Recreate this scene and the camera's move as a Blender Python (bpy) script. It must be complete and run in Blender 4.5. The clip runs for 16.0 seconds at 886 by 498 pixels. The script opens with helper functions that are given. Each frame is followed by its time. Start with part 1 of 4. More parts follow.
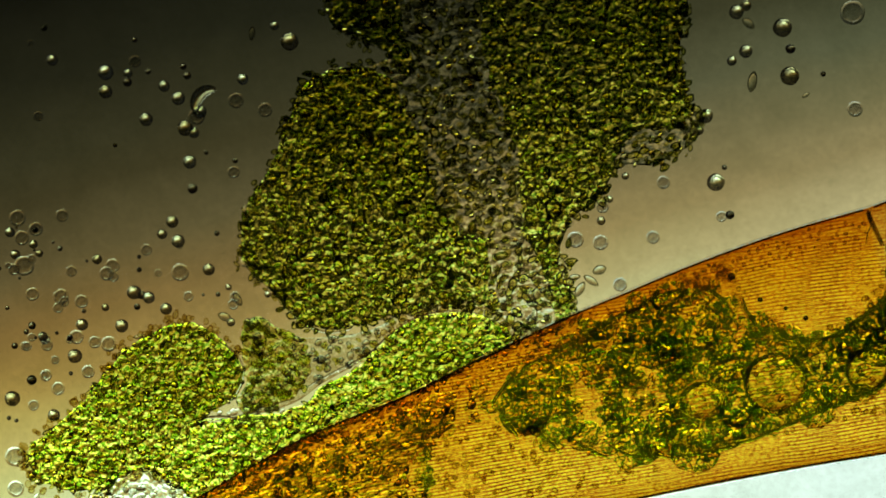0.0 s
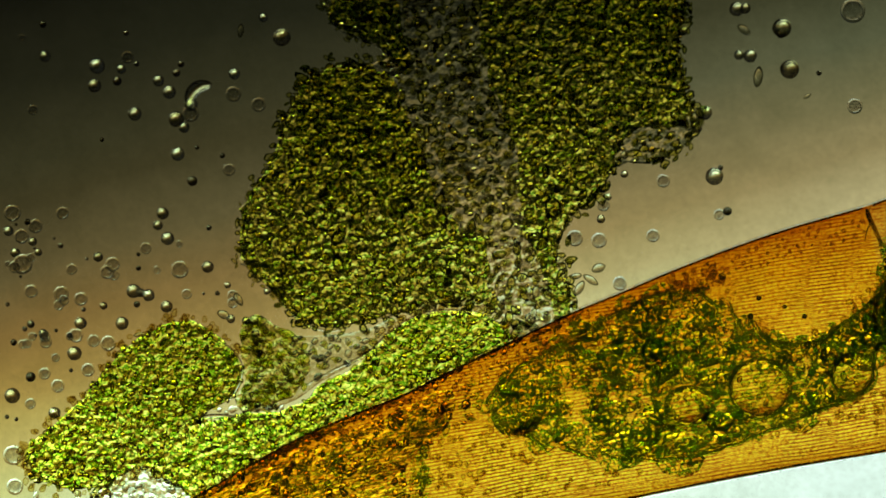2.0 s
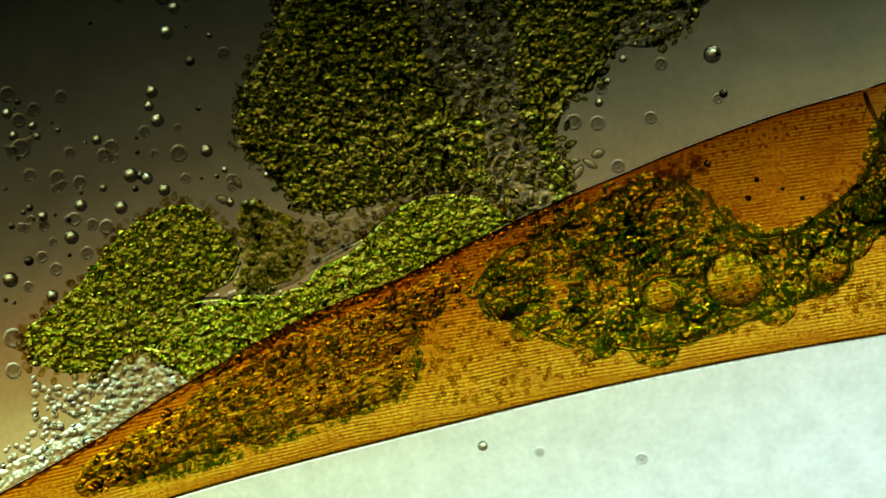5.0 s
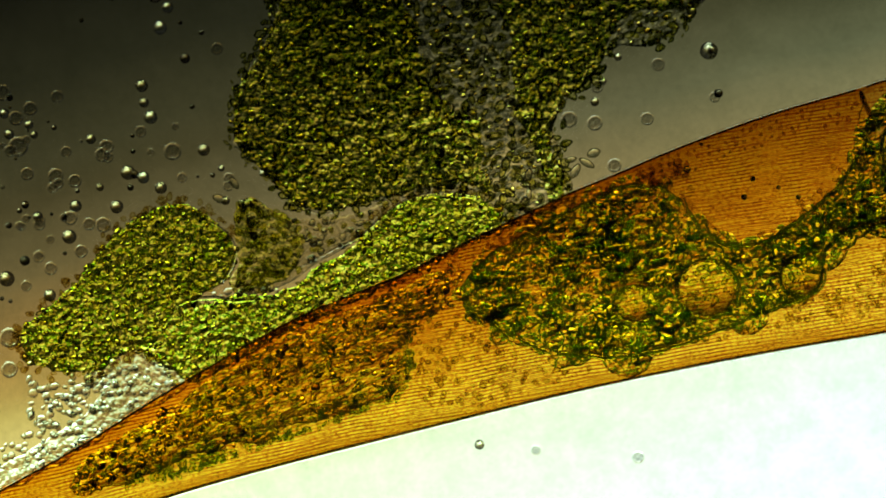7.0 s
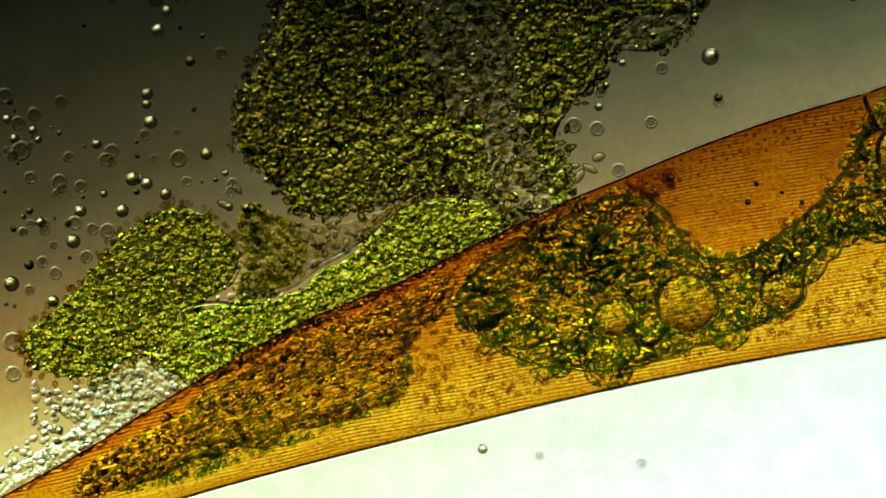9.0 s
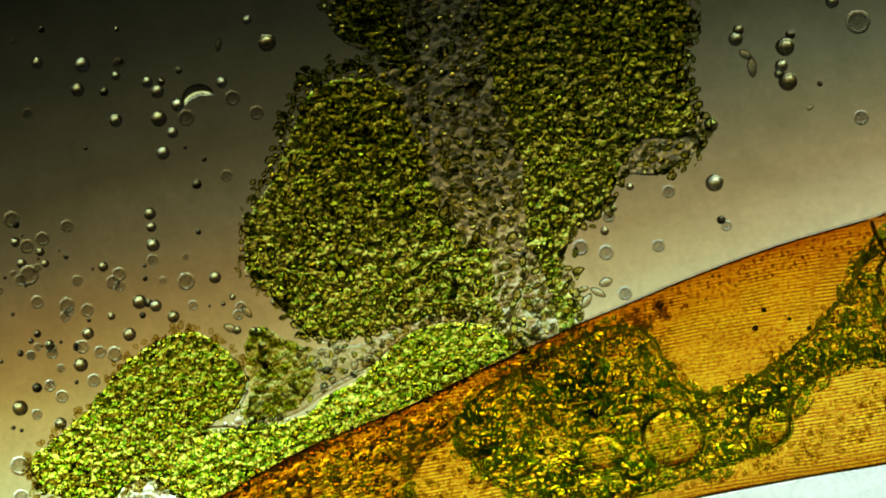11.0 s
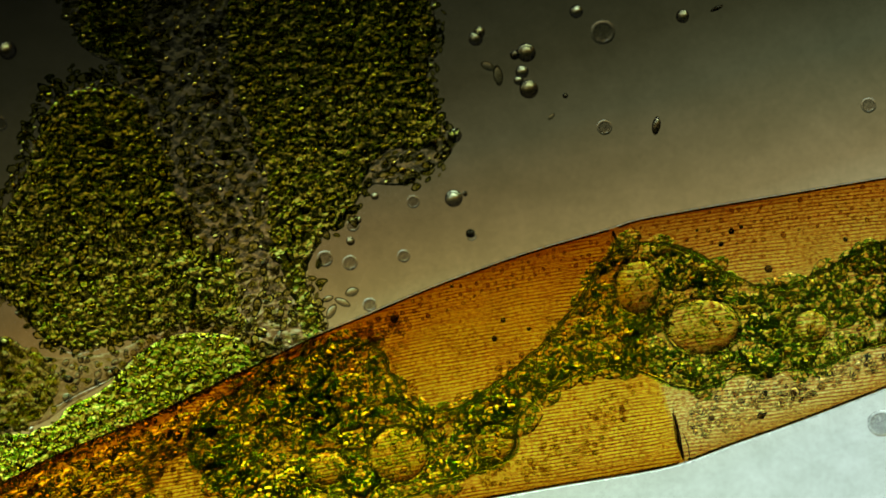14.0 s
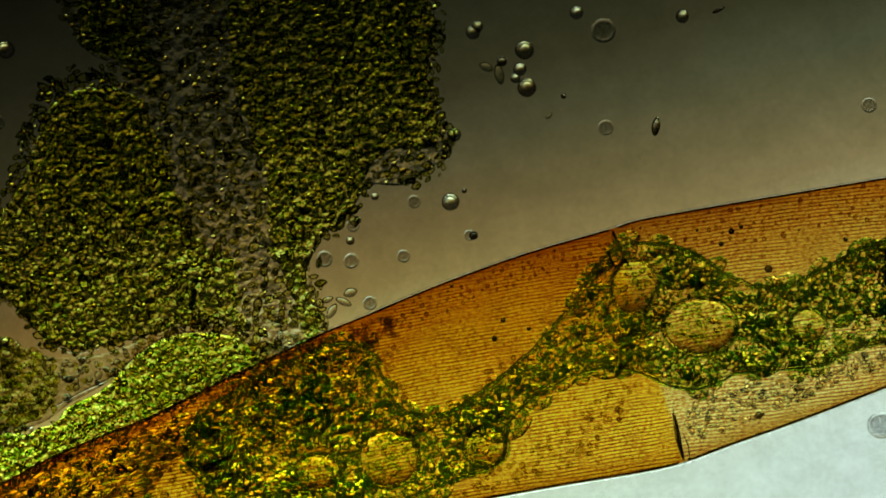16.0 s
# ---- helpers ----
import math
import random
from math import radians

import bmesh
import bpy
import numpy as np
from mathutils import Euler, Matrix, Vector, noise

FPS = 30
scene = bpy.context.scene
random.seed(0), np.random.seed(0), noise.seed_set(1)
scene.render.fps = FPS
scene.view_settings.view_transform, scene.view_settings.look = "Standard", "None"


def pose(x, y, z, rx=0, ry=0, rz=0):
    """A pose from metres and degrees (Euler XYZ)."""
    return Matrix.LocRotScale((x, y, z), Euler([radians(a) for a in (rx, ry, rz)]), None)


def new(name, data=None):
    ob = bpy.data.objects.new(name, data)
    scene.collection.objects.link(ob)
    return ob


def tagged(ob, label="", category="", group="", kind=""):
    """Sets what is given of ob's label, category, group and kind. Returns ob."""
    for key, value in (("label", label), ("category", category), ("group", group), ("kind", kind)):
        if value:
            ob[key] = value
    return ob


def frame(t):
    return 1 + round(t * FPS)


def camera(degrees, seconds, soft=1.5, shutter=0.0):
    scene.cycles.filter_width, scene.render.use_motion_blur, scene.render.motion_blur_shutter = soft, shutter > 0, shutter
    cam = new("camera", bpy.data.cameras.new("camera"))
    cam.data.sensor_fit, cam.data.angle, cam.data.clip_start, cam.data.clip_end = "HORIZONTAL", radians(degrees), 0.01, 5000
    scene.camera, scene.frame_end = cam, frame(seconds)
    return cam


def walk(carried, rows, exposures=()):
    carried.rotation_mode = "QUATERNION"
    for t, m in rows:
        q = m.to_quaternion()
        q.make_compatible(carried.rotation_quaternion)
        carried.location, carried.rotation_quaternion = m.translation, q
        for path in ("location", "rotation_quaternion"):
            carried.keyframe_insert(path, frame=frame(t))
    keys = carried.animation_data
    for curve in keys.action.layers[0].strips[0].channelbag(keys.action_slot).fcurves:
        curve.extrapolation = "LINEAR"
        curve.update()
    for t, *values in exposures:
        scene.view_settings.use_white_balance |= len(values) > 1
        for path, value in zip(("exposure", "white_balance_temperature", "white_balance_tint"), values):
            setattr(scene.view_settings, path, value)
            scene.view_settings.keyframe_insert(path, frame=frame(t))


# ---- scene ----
# A wet mount under a microscope, enlarged: 1 m here is 0.1 mm on the slide.
# Plan units ("u") are 1/400 m, x to the right and y towards the viewer's bottom edge.
U = 400.0
FOV = 14.0
FOCUS = 0.18
EYE = 1.96 / math.tan(radians(FOV / 2)) + FOCUS

# time, slide shift in plan units (right, down)
STAGE = [
    (0.0, 0, 0), (1.5, -0.5, 0), (2.0, -2, -3), (2.5, 0.5, 1.5), (3.0, 2, 2), (3.5, 5.5, 4), (4.0, 8.5, -2),
    (4.1, 7, -31), (4.2, 3, -80), (4.3, 0, -126), (4.5, -3, -167), (4.7, -4, -202), (5.4, -9, -212), (6.8, -13, -212),
    (8.0, -13, -212), (8.2, -11, -210), (9.4, -6, -190), (10.3, 0.5, -112), (10.5, 3.5, -91), (10.8, 6, -25), (11.0, 6.5, 18),
    (11.15, 9, 25), (11.5, 13.5, 26), (12.0, 8.5, 23), (12.2, -8, 23), (12.4, -81.5, 24), (12.5, -167, 26),
    (12.6, -224, 29), (12.8, -360, 36), (12.9, -408, 38), (13.0, -447, 39), (13.5, -449.5, 39), (14.0, -450.5, 36), (16.0, -450.5, 36)]
cam = camera(FOV, 16.0, 1.6, 0.4)
walk(cam, [(t, pose(-a / U, b / U, EYE)) for t, a, b in STAGE],
     [(0.0, 0.14), (4.0, 0.11), (4.4, -0.06), (4.7, 0.01), (6.6, 0.51), (8.2, 0.51), (10.4, 0.48), (11.0, 0.20), (12.4, 0.18), (13.0, -0.04), (13.5, -0.22), (14.2, -0.28), (16.0, -0.28)])

scene.cycles.max_bounces = scene.cycles.transmission_bounces = scene.cycles.transparent_max_bounces = 32

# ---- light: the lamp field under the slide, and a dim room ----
world = bpy.data.worlds.new("dim_room")
scene.world = world
world.use_nodes = True
world.node_tree.nodes["Background"].inputs[0].default_value = (0.8, 0.9, 1.0, 1)
world.node_tree.nodes["Background"].inputs[1].default_value = 0.02


def lin(r, g, b):
    return tuple(((c / 255 + 0.055) / 1.055) ** 2.4 if c > 10 else c / 3294 for c in (r, g, b)) + (1.0,)


class Nodes:
    """Short hand for a node tree."""

    def __init__(self, name):
        self.mat = bpy.data.materials.new(name)
        self.mat.use_nodes = True
        self.tree = self.mat.node_tree
        self.tree.nodes.clear()
        self.out = self.tree.nodes.new("ShaderNodeOutputMaterial")

    def add(self, kind, **values):
        node = self.tree.nodes.new("ShaderNode" + kind)
        for key, value in values.items():
            if key == "operation":
                node.operation = value
            elif key == "blend":
                node.blend_type = value
            else:
                socket = node.inputs[int(key[1:])] if key[0] == "i" and key[1:].isdigit() else node.inputs[key.replace("_", " ")]
                if isinstance(value, bpy.types.NodeSocket):
                    self.tree.links.new(value, socket)
                else:
                    socket.default_value = value
        return node

    def math(self, op, a, b=0.0):
        return self.add("Math", operation=op, i0=a, i1=b).outputs[0]

    def ramp(self, fac, stops):
        node = self.add("ValToRGB", i0=fac)
        el = node.color_ramp.elements
        while len(el) < len(stops):
            el.new(0.5)
        for e, (p, c) in zip(el, stops):
            e.position, e.color = p, c
        return node.outputs[0]

    def mix(self, fac, a, b, blend="MIX"):
        node = self.tree.nodes.new("ShaderNodeMix")
        node.data_type, node.blend_type = "RGBA", blend
        for i, v in ((0, fac), (6, a), (7, b)):
            if isinstance(v, bpy.types.NodeSocket):
                self.tree.links.new(v, node.inputs[i])
            else:
                node.inputs[i].default_value = v
        return node.outputs[2]

    def noise(self, scale, detail=3.0, vector=None, rough=0.55):
        node = self.add("TexNoise", Scale=scale, Detail=detail, Roughness=rough)
        self.tree.links.new(vector or self.place(), node.inputs["Vector"])
        return node.outputs[0]

    def place(self, kind="Object"):
        return self.add("TexCoord").outputs[kind]

    def surface(self, shader):
        self.tree.links.new(shader, self.out.inputs[0])
        return self.mat

    def blend(self, fac, a, b):
        return self.add("MixShader", i0=fac, i1=a, i2=b).outputs[0]


def grey(c):
    return (c, c, c, 1)


PLATE = 9.0  # depth of the lamp field under the slide
HOT = 6.5  # strength of a glow added to the field's unseen side for sparkle in granules


def lamp_material():
    n = Nodes("lamp_field")
    k = (EYE + PLATE) / (EYE - FOCUS)
    sep = n.add("SeparateXYZ", i0=n.place())
    x, y = sep.outputs[0], sep.outputs[1]
    v = n.math("ADD", n.math("MULTIPLY", n.math("SUBTRACT", n.math("MULTIPLY", x, 0.28), y), U / k / 1400), 660.5 / 1400)
    v = n.math("ADD", v, n.math("MULTIPLY", n.math("SUBTRACT", n.noise(0.5, 2), 0.5), 0.05))
    light = n.ramp(v, [(p / 1400, lin(*c)) for p, c in (
        (0, (17, 18, 11)), (165, (32, 33, 21)), (377, (58, 57, 36)), (494, (84, 84, 58)), (600, (112, 104, 69)),
        (700, (144, 127, 84)), (790, (175, 160, 112)), (870, (194, 191, 140)), (1000, (214, 228, 200)), (1200, (224, 242, 226)))])
    left = n.ramp(v, [(p / 1400, c) for p, c in (
        (300, (1.04, 0.98, 0.90, 1)), (480, (1.18, 0.91, 0.68, 1)), (590, (1.30, 0.95, 0.58, 1)), (660, (1.24, 1.06, 0.60, 1)), (740, (1.20, 1.22, 0.70, 1)), (880, (1.03, 1.14, 0.84, 1)))])
    side = n.mix(n.math("ADD", n.math("MULTIPLY", x, 0.18), 0.5), left, (0.95, 1.02, 1.04, 1))
    hot = n.add("MapRange", i0=n.math("MULTIPLY", y, -U / k), i1=470.0, i2=1000.0, i3=1.1, i4=HOT).outputs[0]
    return n.surface(n.add("Emission", Color=n.mix(1.0, light, side, "MULTIPLY"), Strength=hot).outputs[0])


# ---- materials ----
def glassy(name, stops, ior, rough=0.0, island=True, thin=0.0):
    """A refracting body with a tint that differs from piece to piece. thin: the share of light that goes straight through."""
    n = Nodes(name)
    r = n.add("ObjectInfo").outputs["Random"]
    if island:
        r = n.math("FRACT", n.math("ADD", r, n.add("NewGeometry").outputs["Random Per Island"]))
    tint = n.ramp(r, stops)
    fine = n.ramp(n.noise(60.0, 2), [(0.3, grey(0.8)), (0.7, grey(1.0))])
    tint = n.mix(1.0, tint, fine, "MULTIPLY")
    body = n.add("BsdfRefraction", Color=tint, Roughness=rough, IOR=ior).outputs[0]
    return n.surface(n.blend(thin, body, n.add("BsdfTransparent", Color=tint).outputs[0]) if thin else body)


def veil(name, dark, pale, scale, gloss=0.02):
    """A thin see-through skin or jelly with a mottled tint."""
    n = Nodes(name)
    f = n.math("ADD", n.math("MULTIPLY", n.noise(scale, 4), 0.65), n.math("MULTIPLY", n.noise(scale * 5, 3), 0.35))
    tint = n.ramp(f, [(0.35, dark), (0.65, pale)])
    return n.surface(n.blend(gloss, n.add("BsdfTransparent", Color=tint).outputs[0], n.add("BsdfGlossy", Roughness=0.3).outputs[0]))


def relief(name, dark, pale, line, scale, ior, depth, width=0.10, stretch=1.0, turn=0.0):
    """A lumpy refracting jelly, its lumps parted by thin dark folds. stretch draws the folds out along turn (degrees)."""
    n = Nodes(name)
    place = n.place()
    if stretch != 1.0:
        place = n.add("VectorRotate", Vector=place, Angle=radians(-turn)).outputs[0]
    flat = n.add("VectorMath", operation="MULTIPLY", i0=place, i1=(1.0 / stretch, 1.0, 0.0)).outputs[0]
    f = n.math("ADD", n.math("MULTIPLY", n.noise(scale * 0.10, 3, flat), 0.55), n.math("MULTIPLY", n.noise(scale * 0.45, 3, flat), 0.45))
    fine = n.noise(scale, 1.5, flat)
    other = n.noise(scale * 0.62, 1.0, n.add("VectorMath", operation="ADD", i0=flat, i1=(7.3, 2.1, 0.0)).outputs[0])
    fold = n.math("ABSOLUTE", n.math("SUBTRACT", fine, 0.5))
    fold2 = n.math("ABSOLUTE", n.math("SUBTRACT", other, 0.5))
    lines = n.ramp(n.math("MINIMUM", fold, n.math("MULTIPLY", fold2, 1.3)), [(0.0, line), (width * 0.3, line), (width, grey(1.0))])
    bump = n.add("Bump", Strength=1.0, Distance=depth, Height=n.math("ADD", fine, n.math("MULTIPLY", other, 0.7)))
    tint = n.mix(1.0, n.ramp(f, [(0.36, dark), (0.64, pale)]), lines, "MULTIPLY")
    under = Nodes(name + "_underside")
    base = under.ramp(under.noise(scale * 0.3, 2), [(0.3, grey(0.96)), (0.7, grey(1.0))])
    return (n.surface(n.add("BsdfRefraction", Color=tint, Roughness=0.0, IOR=ior, Normal=bump.outputs[0]).outputs[0]),
            under.surface(under.add("BsdfRefraction", Color=base, Roughness=0.0, IOR=ior).outputs[0]))


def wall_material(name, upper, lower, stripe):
    """Stained cellulose wall with fine lengthwise striae, and light painted into its crosswise tint."""
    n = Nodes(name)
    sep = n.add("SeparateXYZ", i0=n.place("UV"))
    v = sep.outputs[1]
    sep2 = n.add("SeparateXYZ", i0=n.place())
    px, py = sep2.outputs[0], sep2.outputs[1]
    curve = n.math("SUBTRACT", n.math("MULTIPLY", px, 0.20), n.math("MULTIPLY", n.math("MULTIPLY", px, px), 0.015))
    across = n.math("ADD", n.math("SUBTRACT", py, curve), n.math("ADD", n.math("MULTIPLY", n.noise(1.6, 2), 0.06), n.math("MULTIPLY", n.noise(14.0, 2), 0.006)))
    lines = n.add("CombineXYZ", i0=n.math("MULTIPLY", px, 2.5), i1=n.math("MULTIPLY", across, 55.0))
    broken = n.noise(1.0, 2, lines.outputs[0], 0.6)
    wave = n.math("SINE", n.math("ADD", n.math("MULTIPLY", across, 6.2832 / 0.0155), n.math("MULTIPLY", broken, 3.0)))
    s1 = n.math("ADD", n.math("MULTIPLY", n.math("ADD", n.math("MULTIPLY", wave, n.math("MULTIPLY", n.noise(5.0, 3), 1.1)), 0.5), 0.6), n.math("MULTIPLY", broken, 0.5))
    # Edges tinted darker, painting in the longer light path through the curved wall.
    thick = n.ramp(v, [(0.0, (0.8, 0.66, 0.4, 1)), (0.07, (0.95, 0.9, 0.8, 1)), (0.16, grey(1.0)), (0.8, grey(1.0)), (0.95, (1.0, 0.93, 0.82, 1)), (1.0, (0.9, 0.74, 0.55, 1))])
    # The grade from upper to lower edge paints in the brighter light below.
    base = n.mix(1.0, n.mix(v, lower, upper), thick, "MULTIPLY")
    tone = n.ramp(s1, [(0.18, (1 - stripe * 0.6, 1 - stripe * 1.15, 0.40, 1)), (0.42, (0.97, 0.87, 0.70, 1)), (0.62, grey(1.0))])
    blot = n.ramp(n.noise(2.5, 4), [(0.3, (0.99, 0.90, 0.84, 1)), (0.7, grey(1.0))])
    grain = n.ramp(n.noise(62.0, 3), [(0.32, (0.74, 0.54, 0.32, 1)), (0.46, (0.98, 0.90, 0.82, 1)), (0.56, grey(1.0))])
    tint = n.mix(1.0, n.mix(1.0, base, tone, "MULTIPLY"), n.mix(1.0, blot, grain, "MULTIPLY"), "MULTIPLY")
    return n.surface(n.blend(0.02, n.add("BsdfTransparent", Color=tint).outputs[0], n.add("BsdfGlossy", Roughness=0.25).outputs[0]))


def skin(name, dark, pale):
    """A thin tinted envelope, index-matched to the water round it."""
    n = Nodes(name)
    r = n.math("FRACT", n.math("ADD", n.add("ObjectInfo").outputs["Random"], n.add("NewGeometry").outputs["Random Per Island"]))
    fine = n.ramp(n.noise(60.0, 2), [(0.3, grey(0.86)), (0.7, grey(1.0))])
    tint = n.mix(1.0, n.ramp(r, [(0.0, dark), (1.0, pale)]), fine, "MULTIPLY")
    return n.surface(n.blend(0.01, n.add("BsdfTransparent", Color=tint).outputs[0], n.add("BsdfGlossy", Roughness=0.3).outputs[0]))


def banded(name, rim, core, ior):
    """A granule's two materials: its darker envelope and its clearer middle."""
    middle = glassy(name + "_core", [(0.0, core[0]), (0.35, core[1]), (1.0, core[2])], ior) if ior > 1.0 else skin(name + "_core", core[0], core[2])
    return (skin(name + "_envelope", *rim), middle)


GREEN = banded("olive_chloroplast", ((0.66, 0.68, 0.30, 1), (0.97, 0.96, 0.64, 1)), ((0.95, 0.95, 0.50, 1), (0.98, 0.95, 0.50, 1), (1.0, 0.98, 0.75, 1)), 1.0)
CRISP = banded("crisp_chloroplast", ((0.15, 0.20, 0.06, 1), (0.42, 0.45, 0.17, 1)), ((0.97, 0.97, 0.55, 1), (1.0, 0.95, 0.54, 1), (1.0, 1.0, 0.75, 1)), 1.0)
INNER = banded("streaming_chloroplast", ((0.40, 0.60, 0.20, 1), (0.88, 0.95, 0.54, 1)), ((0.90, 0.96, 0.50, 1), (1.0, 1.0, 0.62, 1), (1.0, 1.0, 0.85, 1)), 1.0)
LIME = banded("lime_chloroplast", ((0.52, 0.60, 0.20, 1), (0.90, 0.92, 0.42, 1)), ((0.92, 0.94, 0.36, 1), (1.0, 0.97, 0.48, 1), (1.0, 0.98, 0.7, 1)), 1.0)
GOLD = banded("golden_granule", ((0.66, 0.54, 0.28, 1), (0.95, 0.88, 0.60, 1)), ((0.92, 0.88, 0.6, 1), (1.0, 0.97, 0.78, 1), (1.0, 1.0, 0.9, 1)), 1.0)
RUSTY = banded("rusty_granule", ((0.52, 0.36, 0.16, 1), (0.88, 0.72, 0.46, 1)), ((0.80, 0.70, 0.45, 1), (1.0, 0.9, 0.6, 1), (1.0, 0.95, 0.8, 1)), 1.0)
CLEAR = banded("clear_granule", ((0.40, 0.40, 0.34, 1), (0.76, 0.76, 0.68, 1)), ((0.88, 0.88, 0.76, 1), (0.98, 0.97, 0.88, 1), (1.0, 1.0, 0.95, 1)), 1.07)
DOTTED = banded("dark_middled_granule", ((0.86, 0.86, 0.80, 1), (1.0, 1.0, 0.97, 1)), ((0.44, 0.47, 0.24, 1), (0.6, 0.6, 0.3, 1), (0.86, 0.86, 0.60, 1)), 1.0)
FOAMY = banded("foam_granule", ((0.74, 0.78, 0.72, 1), (1.0, 1.0, 0.98, 1)), ((0.95, 0.95, 0.92, 1), (1.0, 1.0, 1.0, 1), (1.0, 1.0, 1.0, 1)), 1.12)
SPARK = glassy("bright_grain", [(0.0, (1.0, 0.80, 0.30, 1)), (1.0, (1.0, 0.97, 0.62, 1))], 1.26)
BUBBLE = glassy("clear_droplet", [(0.0, (0.78, 0.72, 0.54, 1)), (1.0, (0.95, 0.95, 0.82, 1))], 1.70, 0.08, True, 0.42)
FAINT = glassy("faint_droplet", [(0.0, grey(0.93)), (1.0, grey(1.0))], 1.04, 0.02, True, 0.3)
DARK = glassy("dark_speck", [(0.0, (0.3, 0.28, 0.22, 1)), (1.0, (0.6, 0.55, 0.45, 1))], 1.5, 0.05, True, 0.35)
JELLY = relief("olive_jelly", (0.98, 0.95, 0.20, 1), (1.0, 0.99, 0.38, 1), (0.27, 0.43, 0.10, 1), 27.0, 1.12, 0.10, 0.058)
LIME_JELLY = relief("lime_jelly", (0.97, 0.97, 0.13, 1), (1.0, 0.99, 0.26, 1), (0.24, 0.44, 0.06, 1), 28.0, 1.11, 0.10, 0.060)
SPILL_JELLY = relief("thin_lime_jelly", (0.98, 0.97, 0.40, 1), (1.0, 1.0, 0.72, 1), (0.56, 0.64, 0.28, 1), 28.0, 1.06, 0.09, 0.05)
PALE_JELLY = relief("pale_jelly", (0.92, 0.92, 0.88, 1), (1.0, 1.0, 0.98, 1), (0.78, 0.78, 0.72, 1), 24.0, 1.03, 0.03)
WHITE_JELLY = relief("whitish_jelly", (0.97, 0.98, 0.98, 1), (1.0, 1.0, 1.0, 1), (0.74, 0.80, 0.74, 1), 28.0, 1.08, 0.08, 0.06)
CHANNEL = relief("greyish_gel", (0.98, 0.97, 0.90, 1), (1.0, 1.0, 0.98, 1), (0.82, 0.82, 0.70, 1), 24.0, 1.07, 0.10, 0.045)
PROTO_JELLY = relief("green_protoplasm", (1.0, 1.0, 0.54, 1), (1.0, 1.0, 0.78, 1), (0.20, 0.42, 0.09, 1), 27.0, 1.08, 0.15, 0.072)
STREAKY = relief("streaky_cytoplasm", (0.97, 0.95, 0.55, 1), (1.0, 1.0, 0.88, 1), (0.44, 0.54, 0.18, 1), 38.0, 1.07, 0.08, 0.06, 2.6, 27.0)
CORE = relief("dense_green_core", (0.93, 0.97, 0.62, 1), (1.0, 1.0, 0.80, 1), (0.88, 0.93, 0.68, 1), 22.0, 1.02, 0.03, 0.06)
SLIDE = veil("slide_glass", (0.87, 0.88, 0.86, 1), (1, 1, 1, 1), 7.0, 0.01)
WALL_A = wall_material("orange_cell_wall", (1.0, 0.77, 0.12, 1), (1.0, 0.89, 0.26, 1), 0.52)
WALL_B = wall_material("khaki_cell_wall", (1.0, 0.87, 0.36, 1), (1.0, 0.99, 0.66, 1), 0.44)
RIM = veil("dark_wall_edge", (0.16, 0.14, 0.04, 1), (0.42, 0.32, 0.10, 1), 9.0)
FOLD = glassy("soft_gel_border", [(0.0, grey(1.0)), (1.0, grey(1.0))], 1.05, 0.0, False)
HALO = glassy("clear_bright_thread", [(0.0, grey(1.0)), (1.0, grey(1.0))], 1.09, 0.0, False)


# ---- building helpers ----
MOVES = []  # what moves: (object, rows)


def P(x, y, z=0.0):
    return ((x - 784) / U, (441 - y) / U, z)


def part(name, data, material, parent, label="", kind=""):
    ob = new(name, data)
    if not data.materials:
        dressed(data, material, None)
    ob.parent = parent
    return tagged(ob, label, kind=kind)


def empty(name, label, category, group="", at=(0, 0, 0)):
    ob = new(name)
    ob.location = at
    return tagged(ob, label, category, group)


def mesh_of(name, verts, faces, smooth=True):
    me = bpy.data.meshes.new(name)
    me.from_pydata(np.asarray(verts).tolist(), [], [tuple(int(i) for i in f) for f in faces])
    me.polygons.foreach_set("use_smooth", [smooth] * len(me.polygons))
    me.update()
    return me


def lemon(segments=7, rings=4, sharp=0.9):
    """A spindle-shaped granule along x, one unit long, wide and high."""
    v, f = [(-0.5, 0, 0)], []
    for i in range(rings):
        t = (i + 1) / (rings + 1)
        r = 0.5 * math.sin(math.pi * t) ** sharp
        for j in range(segments):
            a = 2 * math.pi * (j + 0.5 * (i % 2)) / segments
            v.append((-0.5 * math.cos(math.pi * t), r * math.cos(a), r * math.sin(a)))
    v.append((0.5, 0, 0))
    last = len(v) - 1
    for j in range(segments):
        k = (j + 1) % segments
        f.append((0, 1 + k, 1 + j))
        for i in range(rings - 1):
            a, b, c, d = 1 + i * segments + j, 1 + i * segments + k, 1 + (i + 1) * segments + j, 1 + (i + 1) * segments + k
            if i % 2 == 0:
                f += [(a, b, c), (b, d, c)]
            else:
                f += [(a, b, d), (a, d, c)]
        base = 1 + (rings - 1) * segments
        f.append((last, base + j, base + k))
    return np.array(v), np.array(f)


